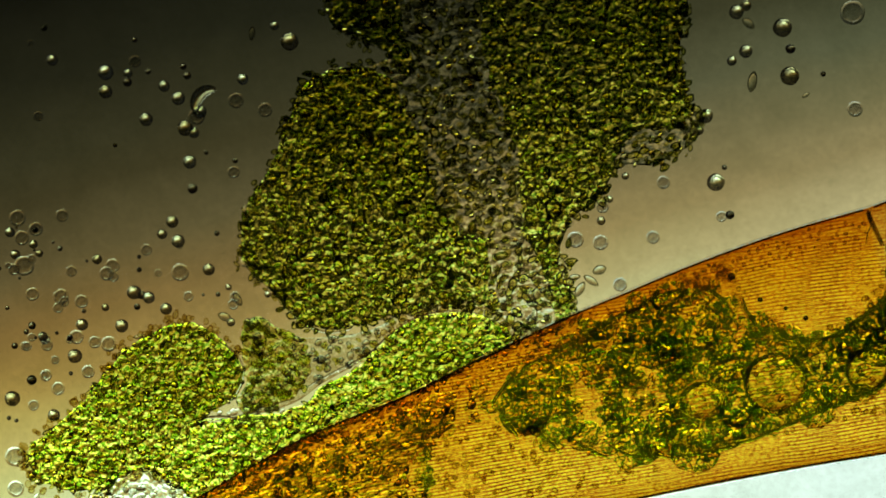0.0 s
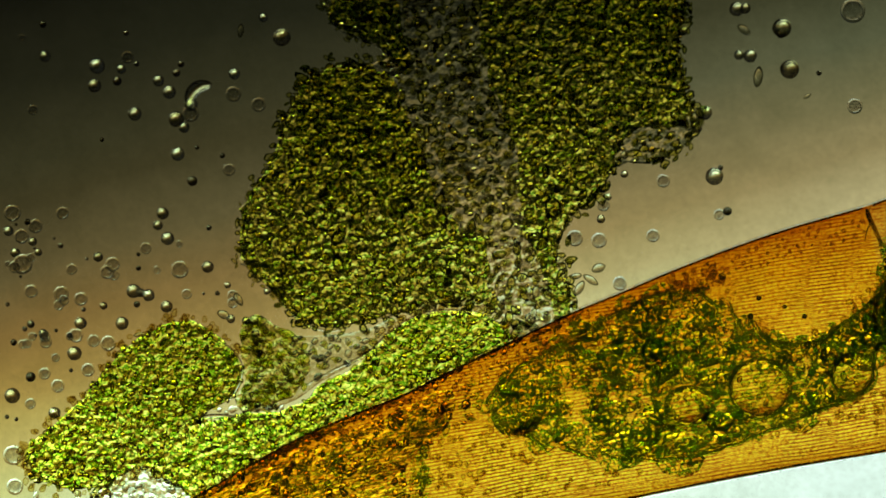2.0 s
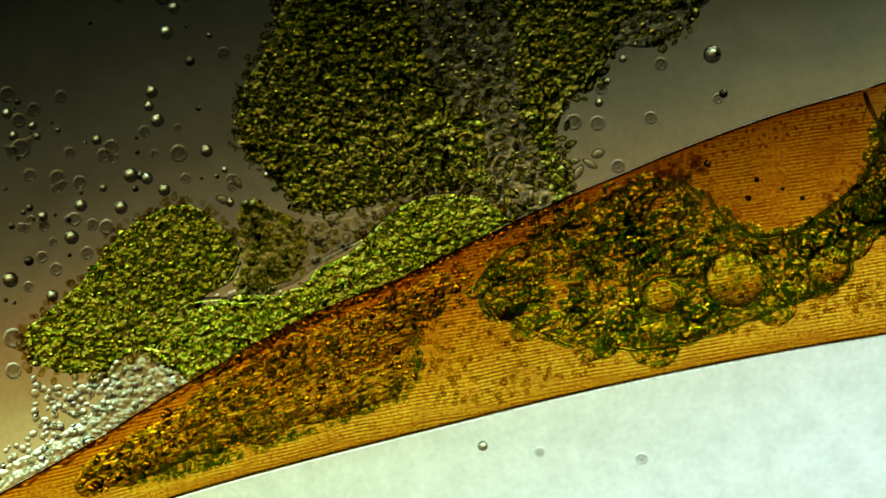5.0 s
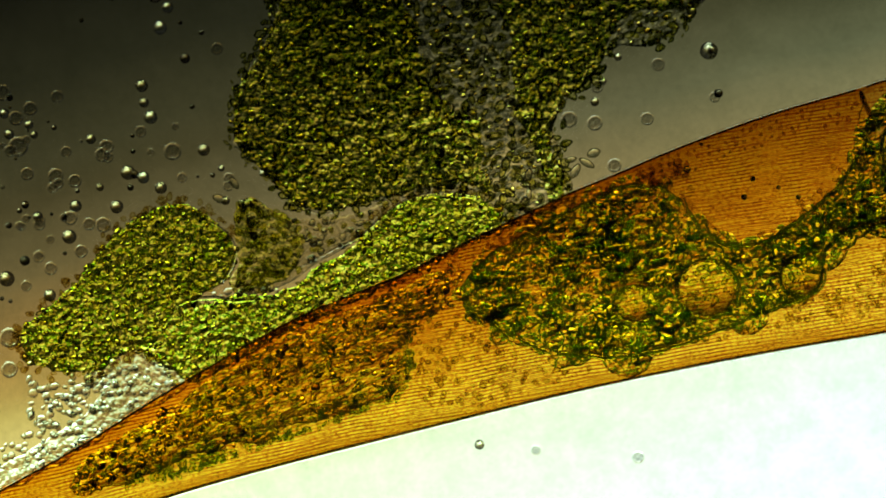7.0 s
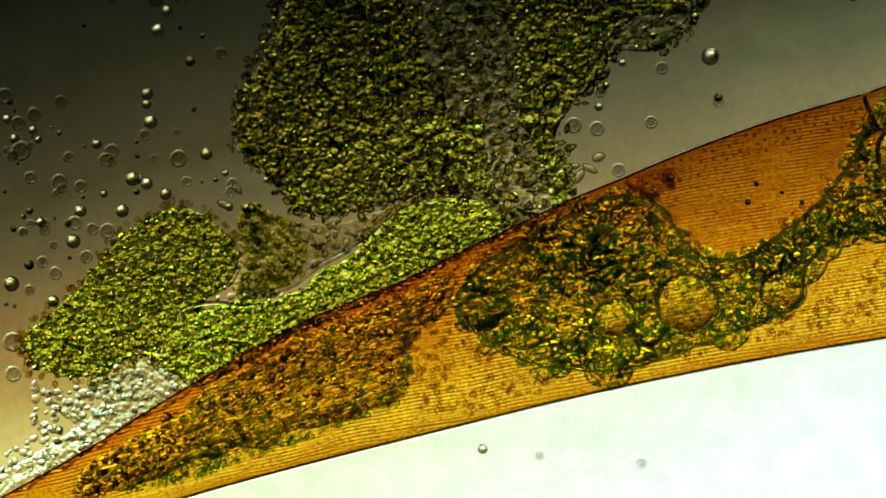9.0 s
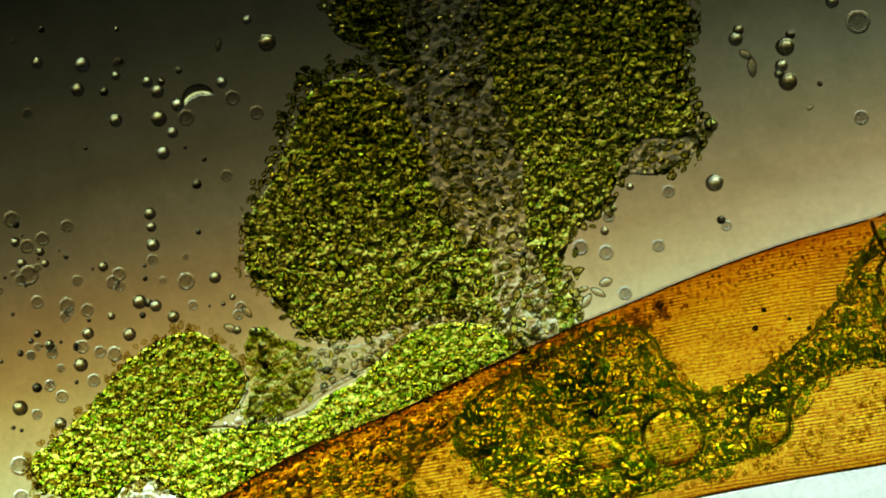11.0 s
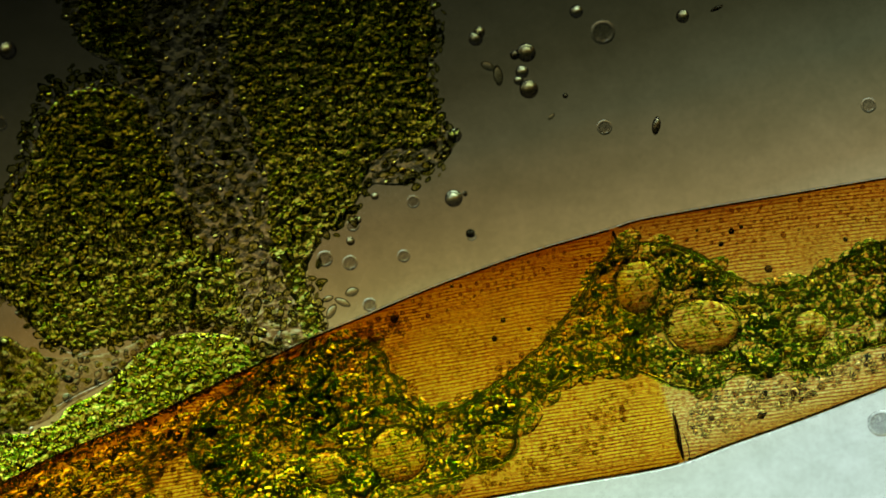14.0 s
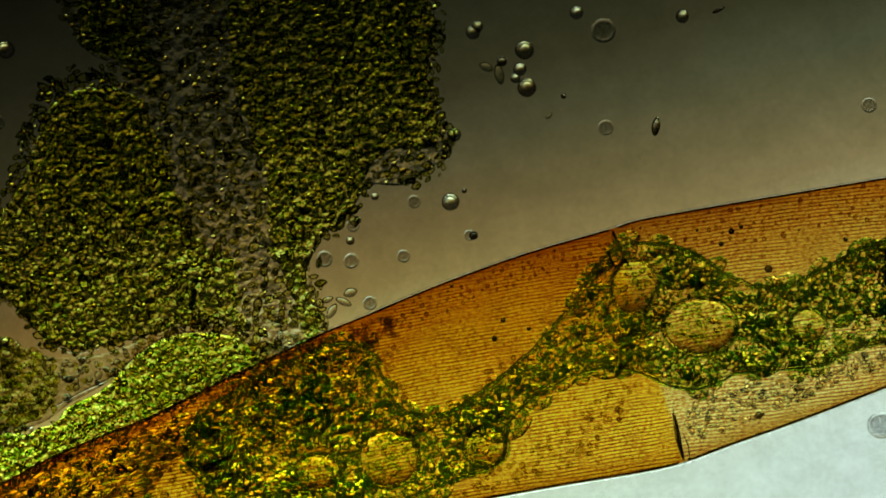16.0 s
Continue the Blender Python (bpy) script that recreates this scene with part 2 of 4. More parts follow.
def lens(sharp, segments=8):
    """A biconvex granule, one unit long, wide and high: its points, faces, and which faces are its middle (1) or its envelope (0)."""
    levels = ((0.42, 0.45), (0.74, 0.32), (1.0, 0.0), (0.74, -0.32), (0.42, -0.45))
    v, f, part_of = [(0, 0, 0.5)], [], []
    for r, z in levels:
        for j in range(segments):
            a = 2 * math.pi * (j + 0.5) / segments
            v.append((0.5 * r * math.cos(a), 0.5 * r * math.copysign(abs(math.sin(a)) ** sharp, math.sin(a)), z))
    v.append((0, 0, -0.5))
    last = len(v) - 1
    for j in range(segments):
        k = (j + 1) % segments
        f.append((0, 1 + j, 1 + k))
        part_of.append(1)
        for i in range(4):
            a, b, c, d = 1 + i * segments + j, 1 + i * segments + k, 1 + (i + 1) * segments + j, 1 + (i + 1) * segments + k
            f += [(a, c, b), (b, c, d)]
            part_of += [int(i in (0, 3))] * 2
        base = 1 + 4 * segments
        f.append((last, base + k, base + j))
        part_of.append(1)
    return np.array(v), np.array(f), np.array(part_of)


def odd(k):
    """A bent, lumpy granule."""
    v, f, part_of = lens(0.9 + 0.15 * k)
    bend = (-0.5, 0.35, 0.0, 0.6, -0.25)[k]
    v = v * np.array([1 + 0.3 * noise.noise((p[0] * 2.5 + 9 * k, p[1] * 2.5, p[2] * 2.5)) for p in v])[:, None]
    v[:, 1] += bend * (v[:, 0] ** 2 - 0.1)
    return v, f, part_of


SPINDLE = [odd(k) for k in range(5)]
BALL = (*lemon(10, 7, 1.0), None)
BALL = (*BALL[:2], (BALL[0][BALL[1]].mean(1)[:, 2] < 0).astype(int))


def dressed(me, material, part_of):
    """Gives a mesh its one material, or its envelope and middle, or its upper and under side."""
    for m in material if isinstance(material, tuple) else (material,):
        me.materials.append(m)
    if isinstance(material, tuple) and part_of is None:
        part_of = [int(p.normal.z < -0.05) for p in me.polygons]
    if isinstance(material, tuple):
        me.polygons.foreach_set("material_index", np.asarray(part_of, dtype=np.int32))
    return me


def turns(az, tilt, roll):
    """Rotation matrices: turn about z after a tilt about y and a roll about x."""
    ca, sa, ct, st, cr, sr = np.cos(az), np.sin(az), np.cos(tilt), np.sin(tilt), np.cos(roll), np.sin(roll)
    o, l = np.zeros_like(az), np.ones_like(az)
    rz = np.stack([np.stack([ca, -sa, o], -1), np.stack([sa, ca, o], -1), np.stack([o, o, l], -1)], -2)
    ry = np.stack([np.stack([ct, o, st], -1), np.stack([o, l, o], -1), np.stack([-st, o, ct], -1)], -2)
    rx = np.stack([np.stack([l, o, o], -1), np.stack([o, cr, -sr], -1), np.stack([o, sr, cr], -1)], -2)
    return rz @ ry @ rx


def joined(name, shape, pos, rot, size, material):
    if isinstance(shape, list):
        group = [shape[i % len(shape)] for i in range(len(pos))]
        v, f, part_of = np.stack([g[0] for g in group]), shape[0][1], shape[0][2]
    else:
        v, f, part_of = shape[0][None], shape[1], shape[2]
    V = np.einsum("nij,nkj->nki", rot, v * size[:, None, :]) + pos[:, None, :]
    F = f[None] + (np.arange(len(pos)) * v.shape[1])[:, None, None]
    return dressed(mesh_of(name, V.reshape(-1, 3), F.reshape(-1, 3)), material, np.tile(part_of, len(pos)))


def smooth_line(points, step=8.0, closed=False):
    """A Catmull-Rom line through plan points."""
    p = np.array(points, float)
    n = len(p)
    out = []
    for i in range(n if closed else n - 1):
        g = [p[(i + d) % n] if closed else p[min(max(i + d, 0), n - 1)] for d in (-1, 0, 1, 2)]
        m = max(2, int(np.linalg.norm(g[2] - g[1]) / step))
        for j in range(m):
            t = j / m
            out.append(0.5 * (2 * g[1] + (g[2] - g[0]) * t + (2 * g[0] - 5 * g[1] + 4 * g[2] - g[3]) * t * t + (3 * g[1] - g[0] - 3 * g[2] + g[3]) * t ** 3))
    if not closed:
        out.append(p[-1])
    return np.array(out)


def inside(pts, poly):
    x, y = pts[:, 0], pts[:, 1]
    hit = np.zeros(len(pts), bool)
    a = poly
    b = np.roll(poly, -1, 0)
    for (x0, y0), (x1, y1) in zip(a, b):
        if y0 != y1:
            hit ^= ((y0 > y) != (y1 > y)) & (x < (x1 - x0) * (y - y0) / (y1 - y0) + x0)
    return hit


def nearest(pts, poly):
    """Distance to the outline, and the nearest place on it."""
    best, where = np.full(len(pts), 1e9), np.zeros_like(pts)
    for p, q in zip(poly, np.roll(poly, -1, 0)):
        d = q - p
        t = np.clip(((pts - p) @ d) / max(d @ d, 1e-9), 0, 1)
        c = p + t[:, None] * d
        e = np.linalg.norm(pts - c, axis=1)
        m = e < best
        best[m], where[m] = e[m], c[m]
    return best, where


def wavy(poly, amount, scale, seed=0.0):
    """An outline with an uneven edge."""
    d = np.roll(poly, -1, 0) - np.roll(poly, 1, 0)
    nrm = np.stack([d[:, 1], -d[:, 0]], 1) / np.maximum(np.linalg.norm(d, axis=1), 1e-6)[:, None]
    k = np.array([noise.noise((x * scale, y * scale, seed)) for x, y in poly])
    return poly + nrm * (k * amount)[:, None]


def height(d, reach, top):
    t = np.clip(d / reach, 0, 1)
    return top * np.sqrt(1 - (1 - t) ** 2)


def cushion(name, poly, cell, reach, top, base=0.004):
    """A closed cushion over an outline: flat below, domed above."""
    lo, hi = poly.min(0) - cell, poly.max(0) + cell
    xs, ys = np.arange(lo[0], hi[0] + cell, cell), np.arange(lo[1], hi[1] + cell, cell)
    gx, gy = np.meshgrid(xs, ys)
    pts = np.stack([gx.ravel(), gy.ravel()], 1)
    ins = inside(pts, poly)
    d, c = nearest(pts, poly)
    place = np.where(ins[:, None], pts, c)
    t = np.clip(d / reach, 0, 1)
    z = np.where(ins, top * t * t * (3 - 2 * t) + 0.002, 0.0)
    z *= np.array([1 + 0.25 * noise.noise((x * 0.02, y * 0.02, 3.0)) for x, y in place])
    nx = len(xs)
    verts, faces, up, dn = [], [], {}, {}

    def index(i, upper):
        table = up if upper or not ins[i] else dn
        if i not in table:
            table[i] = len(verts)
            verts.append(P(place[i][0], place[i][1], base + (z[i] if upper else 0.0)))
            if not ins[i]:
                up[i] = dn[i] = table[i]
        return table[i]

    for j in range(len(ys) - 1):
        for i in range(nx - 1):
            q = [j * nx + i, j * nx + i + 1, (j + 1) * nx + i + 1, (j + 1) * nx + i]
            if ins[q].any():
                faces.append([index(a, True) for a in reversed(q)])
                if ins[q].sum() > 0:
                    faces.append([index(a, False) for a in q])
    return mesh_of(name, verts, faces)


def tube(name, line, radius, sides=6, taper=False):
    """A round thread along 3D points (metres)."""
    line = np.array(line, float)
    t = np.gradient(line, axis=0)
    t /= np.linalg.norm(t, axis=1)[:, None]
    a = np.cross(t, (0, 0, 1.0))
    a /= np.maximum(np.linalg.norm(a, axis=1), 1e-6)[:, None]
    b = np.cross(a, t)
    n = len(line)
    r = np.full(n, radius)
    if taper:
        r *= np.sin(np.linspace(0.15, math.pi - 0.15, n)) ** 0.6
    V = [line[i] + r[i] * (math.cos(w) * a[i] + math.sin(w) * b[i]) for i in range(n) for w in np.linspace(0, 2 * math.pi, sides, endpoint=False)]
    F = [(i * sides + j, i * sides + (j + 1) % sides, (i + 1) * sides + (j + 1) % sides, (i + 1) * sides + j) for i in range(n - 1) for j in range(sides)]
    F += [tuple(range(sides))[::-1], tuple((n - 1) * sides + j for j in range(sides))]
    return mesh_of(name, V, F)


RNG = np.random.default_rng(7)
TIMES = (0.0, 1.5, 3.0, 4.7, 7.0, 8.5, 11.0, 12.7, 14.3, 16.0)


def spaced(pts, gap, most):
    """Of these points, in turn, those that keep clear of the ones before."""
    taken, grid = [], {}
    for p in pts.tolist():
        key = (int(p[0] // gap), int(p[1] // gap))
        near = [q for i in (-1, 0, 1) for j in (-1, 0, 1) for q in grid.get((key[0] + i, key[1] + j), ())]
        if all((p[0] - q[0]) ** 2 + (p[1] - q[1]) ** 2 >= gap * gap for q in near):
            grid.setdefault(key, []).append(p)
            taken.append(p)
            if len(taken) == most:
                break
    return np.array(taken)


def granules(thing, count, poly, density, lie, zspan, size, material, drift, label, chunk=110.0, singles=300, shape=SPINDLE, name="chloroplast", gap=0.0, tip=1.0):
    """Fills an outline with granules, gap apart at least: the topmost as parts of their own, the rest joined in small drifting clumps."""
    lo, hi = poly.min(0), poly.max(0)
    pts = np.zeros((0, 2))
    while len(pts) < (5 * count if gap else count):
        c = lo + RNG.random((count * 4, 2)) * (hi - lo)
        c = c[inside(c, poly)]
        c = c[RNG.random(len(c)) < density(c)]
        pts = np.concatenate([pts, c])
    pts = spaced(pts, gap, count) if gap else pts[:count]
    count = len(pts)
    d, _ = nearest(pts, poly)
    low, reach, top = zspan
    z = low + RNG.random(count) * np.maximum(height(d + 4, reach, top) - low, 0.01)
    az = lie(pts) + RNG.normal(0, 0.8, count)
    rot = turns(az, tip * RNG.normal(0, 0.25, count), tip * RNG.normal(0, 0.5, count))
    s = size[0] * np.exp(RNG.normal(0, 0.22, count)) / U
    dims = np.stack([s, s * size[1] * np.exp(RNG.normal(0, 0.15, count)), s * size[2]], 1)
    pos = np.stack([(pts[:, 0] - 784) / U, (441 - pts[:, 1]) / U, z], 1)
    order = np.argsort(-z)
    one, rest = order[:singles], order[singles:]
    kinds = [dressed(mesh_of(name, g[0], g[1]), material, g[2]) for g in (shape if isinstance(shape, list) else [shape])]
    for i in one:
        ob = part(name, kinds[i % len(kinds)], material, thing)
        ob.scale = dims[i]
        m = Matrix(rot[i].tolist()).to_4x4()
        jit = RNG.normal(0, 1.3, (len(TIMES), 2))
        rows = []
        for k, t in enumerate(TIMES):
            dx, dy = drift(pts[i], t)
            q = Matrix.Rotation(float(jit[k, 0]) * 0.05, 4, "Z") @ m
            q.translation = Vector(pos[i]) + Vector(((dx + jit[k, 0]) / U, -(dy + jit[k, 1]) / U, 0))
            rows.append((t, q))
        ob.matrix_basis = rows[0][1] @ Matrix.Diagonal((*dims[i], 1))
        MOVES.append((ob, rows))
    if not len(rest):
        return
    cells = np.floor(pts[rest] / chunk).astype(int)
    for key in sorted(set(map(tuple, cells))):
        pick = rest[(cells == key).all(1)]
        mid = pts[pick].mean(0)
        ob = part(name + "_clump", joined(name + "_clump", shape, pos[pick], rot[pick], dims[pick], material), material, thing, label, "stuff")
        jit = RNG.normal(0, 0.8, (len(TIMES), 2))
        rows = []
        for k, t in enumerate(TIMES):
            dx, dy = drift(mid, t)
            rows.append((t, pose((dx + jit[k, 0]) / U, -(dy + jit[k, 1]) / U, 0)))
        MOVES.append((ob, rows))


# ---- the slide and the lamp field ----
def slab(name, x0, x1, y0, y1, z0, z1, bevel=0.02):
    bm = bmesh.new()
    bmesh.ops.create_cube(bm, size=1.0)
    bmesh.ops.scale(bm, vec=(x1 - x0, y1 - y0, z1 - z0), verts=bm.verts)
    bmesh.ops.translate(bm, vec=((x0 + x1) / 2, (y0 + y1) / 2, (z0 + z1) / 2), verts=bm.verts)
    bmesh.ops.bevel(bm, geom=bm.edges[:], offset=bevel, segments=2, affect="EDGES")
    me = bpy.data.meshes.new(name)
    bm.to_mesh(me)
    bm.free()
    return me


slide_mesh = slab("ground_slide", -14, 14, -9, 9, -0.5, 0.0)
slide_mesh.materials.append(SLIDE)
tagged(new("ground_slide", slide_mesh), "clear glass microscope slide under the wet mount", "slide", kind="structure")

bm = bmesh.new()
bmesh.ops.create_cone(bm, cap_ends=True, segments=96, radius1=4.7, radius2=4.7, depth=0.1)
field_mesh = bpy.data.meshes.new("backdrop_lamp_field")
bm.to_mesh(field_mesh)
bm.free()
field_mesh.materials.append(lamp_material())
lamp_field = tagged(new("backdrop_lamp_field", field_mesh), "glowing lamp field of the microscope below the slide", "lamp", kind="structure")
MOVES.append((lamp_field, [(t, pose(-a / U, b / U, -PLATE - 0.05)) for t, a, b in STAGE]))

# ---- the filament ----
UPPER = smooth_line([(-400, 1310), (-200, 1200), (13, 1080), (153, 1002), (313, 902), (513, 787), (613, 742), (713, 702), (813, 652), (913, 604), (1013, 557),
                     (1103, 520), (1200, 479), (1300, 441), (1400, 407), (1533, 369), (1580, 354), (1700, 332), (1850, 307), (2018, 279), (2400, 215), (2700, 165)])
LOWER = smooth_line([(-400, 1362), (-300, 1320), (100, 1168), (303, 1094), (513, 1034), (797, 962), (1013, 909), (1213, 866), (1413, 828), (1581, 800), (1660, 782),
                     (1750, 749), (1850, 714), (2018, 650), (2400, 500), (2700, 380), (2900, 300)])


def section(x):
    """The filament's two edges on one cross line."""
    yu = np.interp(x, UPPER[:, 0], UPPER[:, 1])
    ox = 100.0
    for _ in range(6):
        ox = 0.309 * (np.interp(x + ox, LOWER[:, 0], LOWER[:, 1]) - yu)
    return np.array((x, yu)), np.array((x + ox, np.interp(x + ox, LOWER[:, 0], LOWER[:, 1])))


def half_height(w):
    return 0.19 * min(1.0, w / 330.0) ** 0.8


def cell_wall(name, x0, x1, material, parent, label):
    xs = np.linspace(x0, x1, int((x1 - x0) / 14) + 2)
    sides = 36
    verts, faces, uv = [], [], []
    run, before = 0.0, None
    for x in xs:
        a, b = section(x)
        mid, half = (a + b) / 2, (a - b) / 2
        w = np.linalg.norm(a - b)
        hz = half_height(w)
        run += 0 if before is None else np.linalg.norm(mid - before) / U
        before = mid
        for j in range(sides):
            c, s = math.cos(2 * math.pi * j / sides), math.sin(2 * math.pi * j / sides)
            c2, s2 = math.copysign(abs(c) ** 0.9, c), math.copysign(abs(s) ** 0.75, s)
            p = mid + half * c2
            verts.append(P(p[0], p[1], hz + 0.002 + hz * s2))
            uv.append((run, (c2 + 1) / 2))
    n = len(xs)
    for i in range(n - 1):
        for j in range(sides):
            k = (j + 1) % sides
            faces.append((i * sides + j, (i + 1) * sides + j, (i + 1) * sides + k, i * sides + k))
    if x0 < 0:
        faces.append(tuple(range(sides)))
    if x1 > 2000:
        faces.append(tuple((n - 1) * sides + j for j in range(sides))[::-1])
    me = mesh_of(name, verts, faces)
    layer = me.uv_layers.new(name="UVMap")
    for loop in me.loops:
        layer.data[loop.index].uv = uv[loop.vertex_index]
    return part(name, me, material, parent, label)


def edge_line(pts, x0, x1, shift, z):
    p = pts[(pts[:, 0] >= x0) & (pts[:, 0] <= x1)]
    d = np.gradient(p, axis=0)
    nrm = np.stack([d[:, 1], -d[:, 0]], 1) / np.linalg.norm(d, axis=1)[:, None]
    p = p + nrm * shift
    return [P(x, y, z) for x, y in p]


filament = empty("algal_filament", "orange-stained tubular algal filament with a cross wall, lying on the slide", "filament")
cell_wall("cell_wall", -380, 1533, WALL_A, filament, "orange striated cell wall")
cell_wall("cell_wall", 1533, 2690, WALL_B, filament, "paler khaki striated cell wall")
for pts, out in ((UPPER, 1), (LOWER, -1)):
    part("wall_edge", tube("wall_edge", edge_line(pts, -380, 1531 if out > 0 else 1658, -1.5 * out, 0.19), 0.0048), RIM, filament, "dark brown wall edge")
    part("wall_edge", tube("wall_edge", edge_line(pts, 1535 if out > 0 else 1662, 2680, -1.5 * out, 0.19), 0.0048), RIM, filament, "dark brown wall edge")
    # Clear thread added to stand in for the bright diffraction line outside the wall.
    part("sheath", tube("sheath", edge_line(pts, -380, 2680, 2.2 * out, 0.19), 0.0022 if out > 0 else 0.0045, 8), HALO, filament, "clear thread added as the bright halo line along the wall")


def septum_mesh(bow, thick, end):
    a, b = section(1533)
    mid, half = (a + b) / 2, (a - b) / 2
    hz = half_height(np.linalg.norm(a - b))
    d = np.array((half[1], -half[0])) / np.linalg.norm(half)
    sides, verts, faces = 32, [], []
    for side in (-1, 1):
        for r in (0.72, 0.80, 0.9, 0.98):
            for j in range(sides):
                c, s = math.cos(2 * math.pi * j / sides), math.sin(2 * math.pi * j / sides)
                p = mid + half * c * r + d * (bow * (1 - r * r) + side * thick * (0.35 + 0.65 * r))
                verts.append(P(p[0], p[1], hz + 0.002 + hz * 0.98 * s * r))
    ring = lambda s, r, j: (s * 4 + r) * sides + j % sides
    for j in range(sides):
        if end * math.cos(2 * math.pi * (j + 0.5) / sides) < (0.93 if end > 0 else 0.80):
            continue  # the middle is a clear pore
        for r in range(3):
            faces.append((ring(0, r, j), ring(0, r + 1, j), ring(0, r + 1, j + 1), ring(0, r, j + 1)))
            faces.append((ring(1, r, j), ring(1, r, j + 1), ring(1, r + 1, j + 1), ring(1, r + 1, j)))
        faces.append((ring(0, 3, j), ring(1, 3, j), ring(1, 3, j + 1), ring(0, 3, j + 1)))
        faces.append((ring(0, 0, j), ring(0, 0, j + 1), ring(1, 0, j + 1), ring(1, 0, j)))
    used = sorted({i for f in faces for i in f})
    at = {i: k for k, i in enumerate(used)}
    return mesh_of("septum", [verts[i] for i in used], [[at[i] for i in f] for f in faces])


for end in (1, -1):
    part("septum", septum_mesh(-16, 1.8, end), RIM, filament, "dark brown cross wall")

# ---- the protoplasm inside the filament ----
BODY = smooth_line([(800, 735), (840, 680), (900, 640), (1000, 590), (1070, 560), (1140, 575), (1175, 630), (1210, 672), (1280, 675), (1360, 625), (1430, 565),
                    (1490, 490), (1515, 440), (1545, 410), (1600, 394), (1680, 410), (1750, 454), (1830, 474), (1900, 450), (2018, 394), (2300, 330), (2300, 540),
                    (2018, 574), (1900, 615), (1780, 624), (1680, 654), (1560, 614), (1470, 634), (1400, 684), (1375, 760), (1273, 802), (1173, 840), (1090, 866),
                    (1000, 872), (930, 862), (870, 835), (825, 790)], 10, True)
VACUOLES = [(1183, 757, 54, 52), (1353, 735, 40, 36), (1058, 782, 40, 34), (1030, 838, 30, 22), (1700, 544, 66, 52), (1585, 474, 42, 50), (1890, 544, 34, 32)]


def flow_amount(t):
    return np.interp(t, (0, 4.7, 7, 8.2, 11, 13, 16), (0, 58, 104, 128, 180, 198, 222)) - 180.0


def flow(p, t):
    """How far the streaming has carried what lies at p at 11 s."""
    x, y = p
    top = np.interp(x, UPPER[:, 0], UPPER[:, 1])
    deep = np.clip((y - top - 40) / 160, 0, 1)
    g = np.interp(x, (500, 700, 800, 920, 1150, 1400, 1500, 1580, 1700, 2100), (0.05, 0.2, 0.55, 1.0, 1.05, 1.0, 0.65, 0.4, 0.3, 0.35))
    g *= 0.6 + 0.4 * deep
    f = flow_amount(t) * g
    slope = np.interp(x, (700, 1100, 1400, 1600, 2000), (0.22, 0.40, 0.45, -0.1, -0.2))
    return -f, f * slope


def in_vacuole(c, grow=1.0):
    hit = np.zeros(len(c), bool)
    for x, y, a, b in VACUOLES:
        hit |= ((c[:, 0] - x) / (a * grow)) ** 2 + ((c[:, 1] - y) / (b * grow)) ** 2 < 1
    return hit


def body_density(c):
    d, _ = nearest(c, BODY)
    k = np.where(c[:, 0] < 1060, 0.85, 0.5) + np.exp(-(d / 14.0) ** 2) * 0.4
    k = np.where(in_vacuole(c, 1.25), 0.9, k)
    k = np.where(in_vacuole(c, 0.94), 0.22, k)
    return np.clip(k, 0, 1)


def along(c):
    """Granules lie roughly along the filament."""
    return np.interp(c[:, 0], (300, 1100, 1500, 1650, 2000), (0.5, 0.4, 0.75, -0.2, 0.25))


proto = empty("protoplasm", "streaming green protoplasm full of chloroplasts inside the filament", "protoplasm")
granules(proto, 330, BODY, lambda c: np.where(in_vacuole(c, 1.15), 0.0, np.where(c[:, 0] < 1060, 1.0, 0.62)), along, (0.15, 40, 0.21), (58, 0.7, 0.14), PROTO_JELLY, flow, "green jelly of the protoplasm", 45.0, 0, BALL, "cytoplasm", 24, 0.12)
granules(proto, 2400, BODY, body_density, along, (0.22, 40, 0.35), (14, 0.6, 0.45), INNER, flow, "packed olive-green chloroplasts", 45.0, gap=8.5)
granules(proto, 900, BODY, body_density, along, (0.2, 40, 0.37), (10, 0.65, 0.5), SPARK, flow, "bright oily grains", 45.0, 0, name="grain", gap=9)


def dome(x, y, a, b, z, h):
    """A flattened clear droplet."""
    v, f = lemon(20, 11, 1.0)
    V = v * np.array((2 * a / U, 2 * b / U, 2 * h))
    return mesh_of("vacuole", V, f), Vector(P(x, y, z))


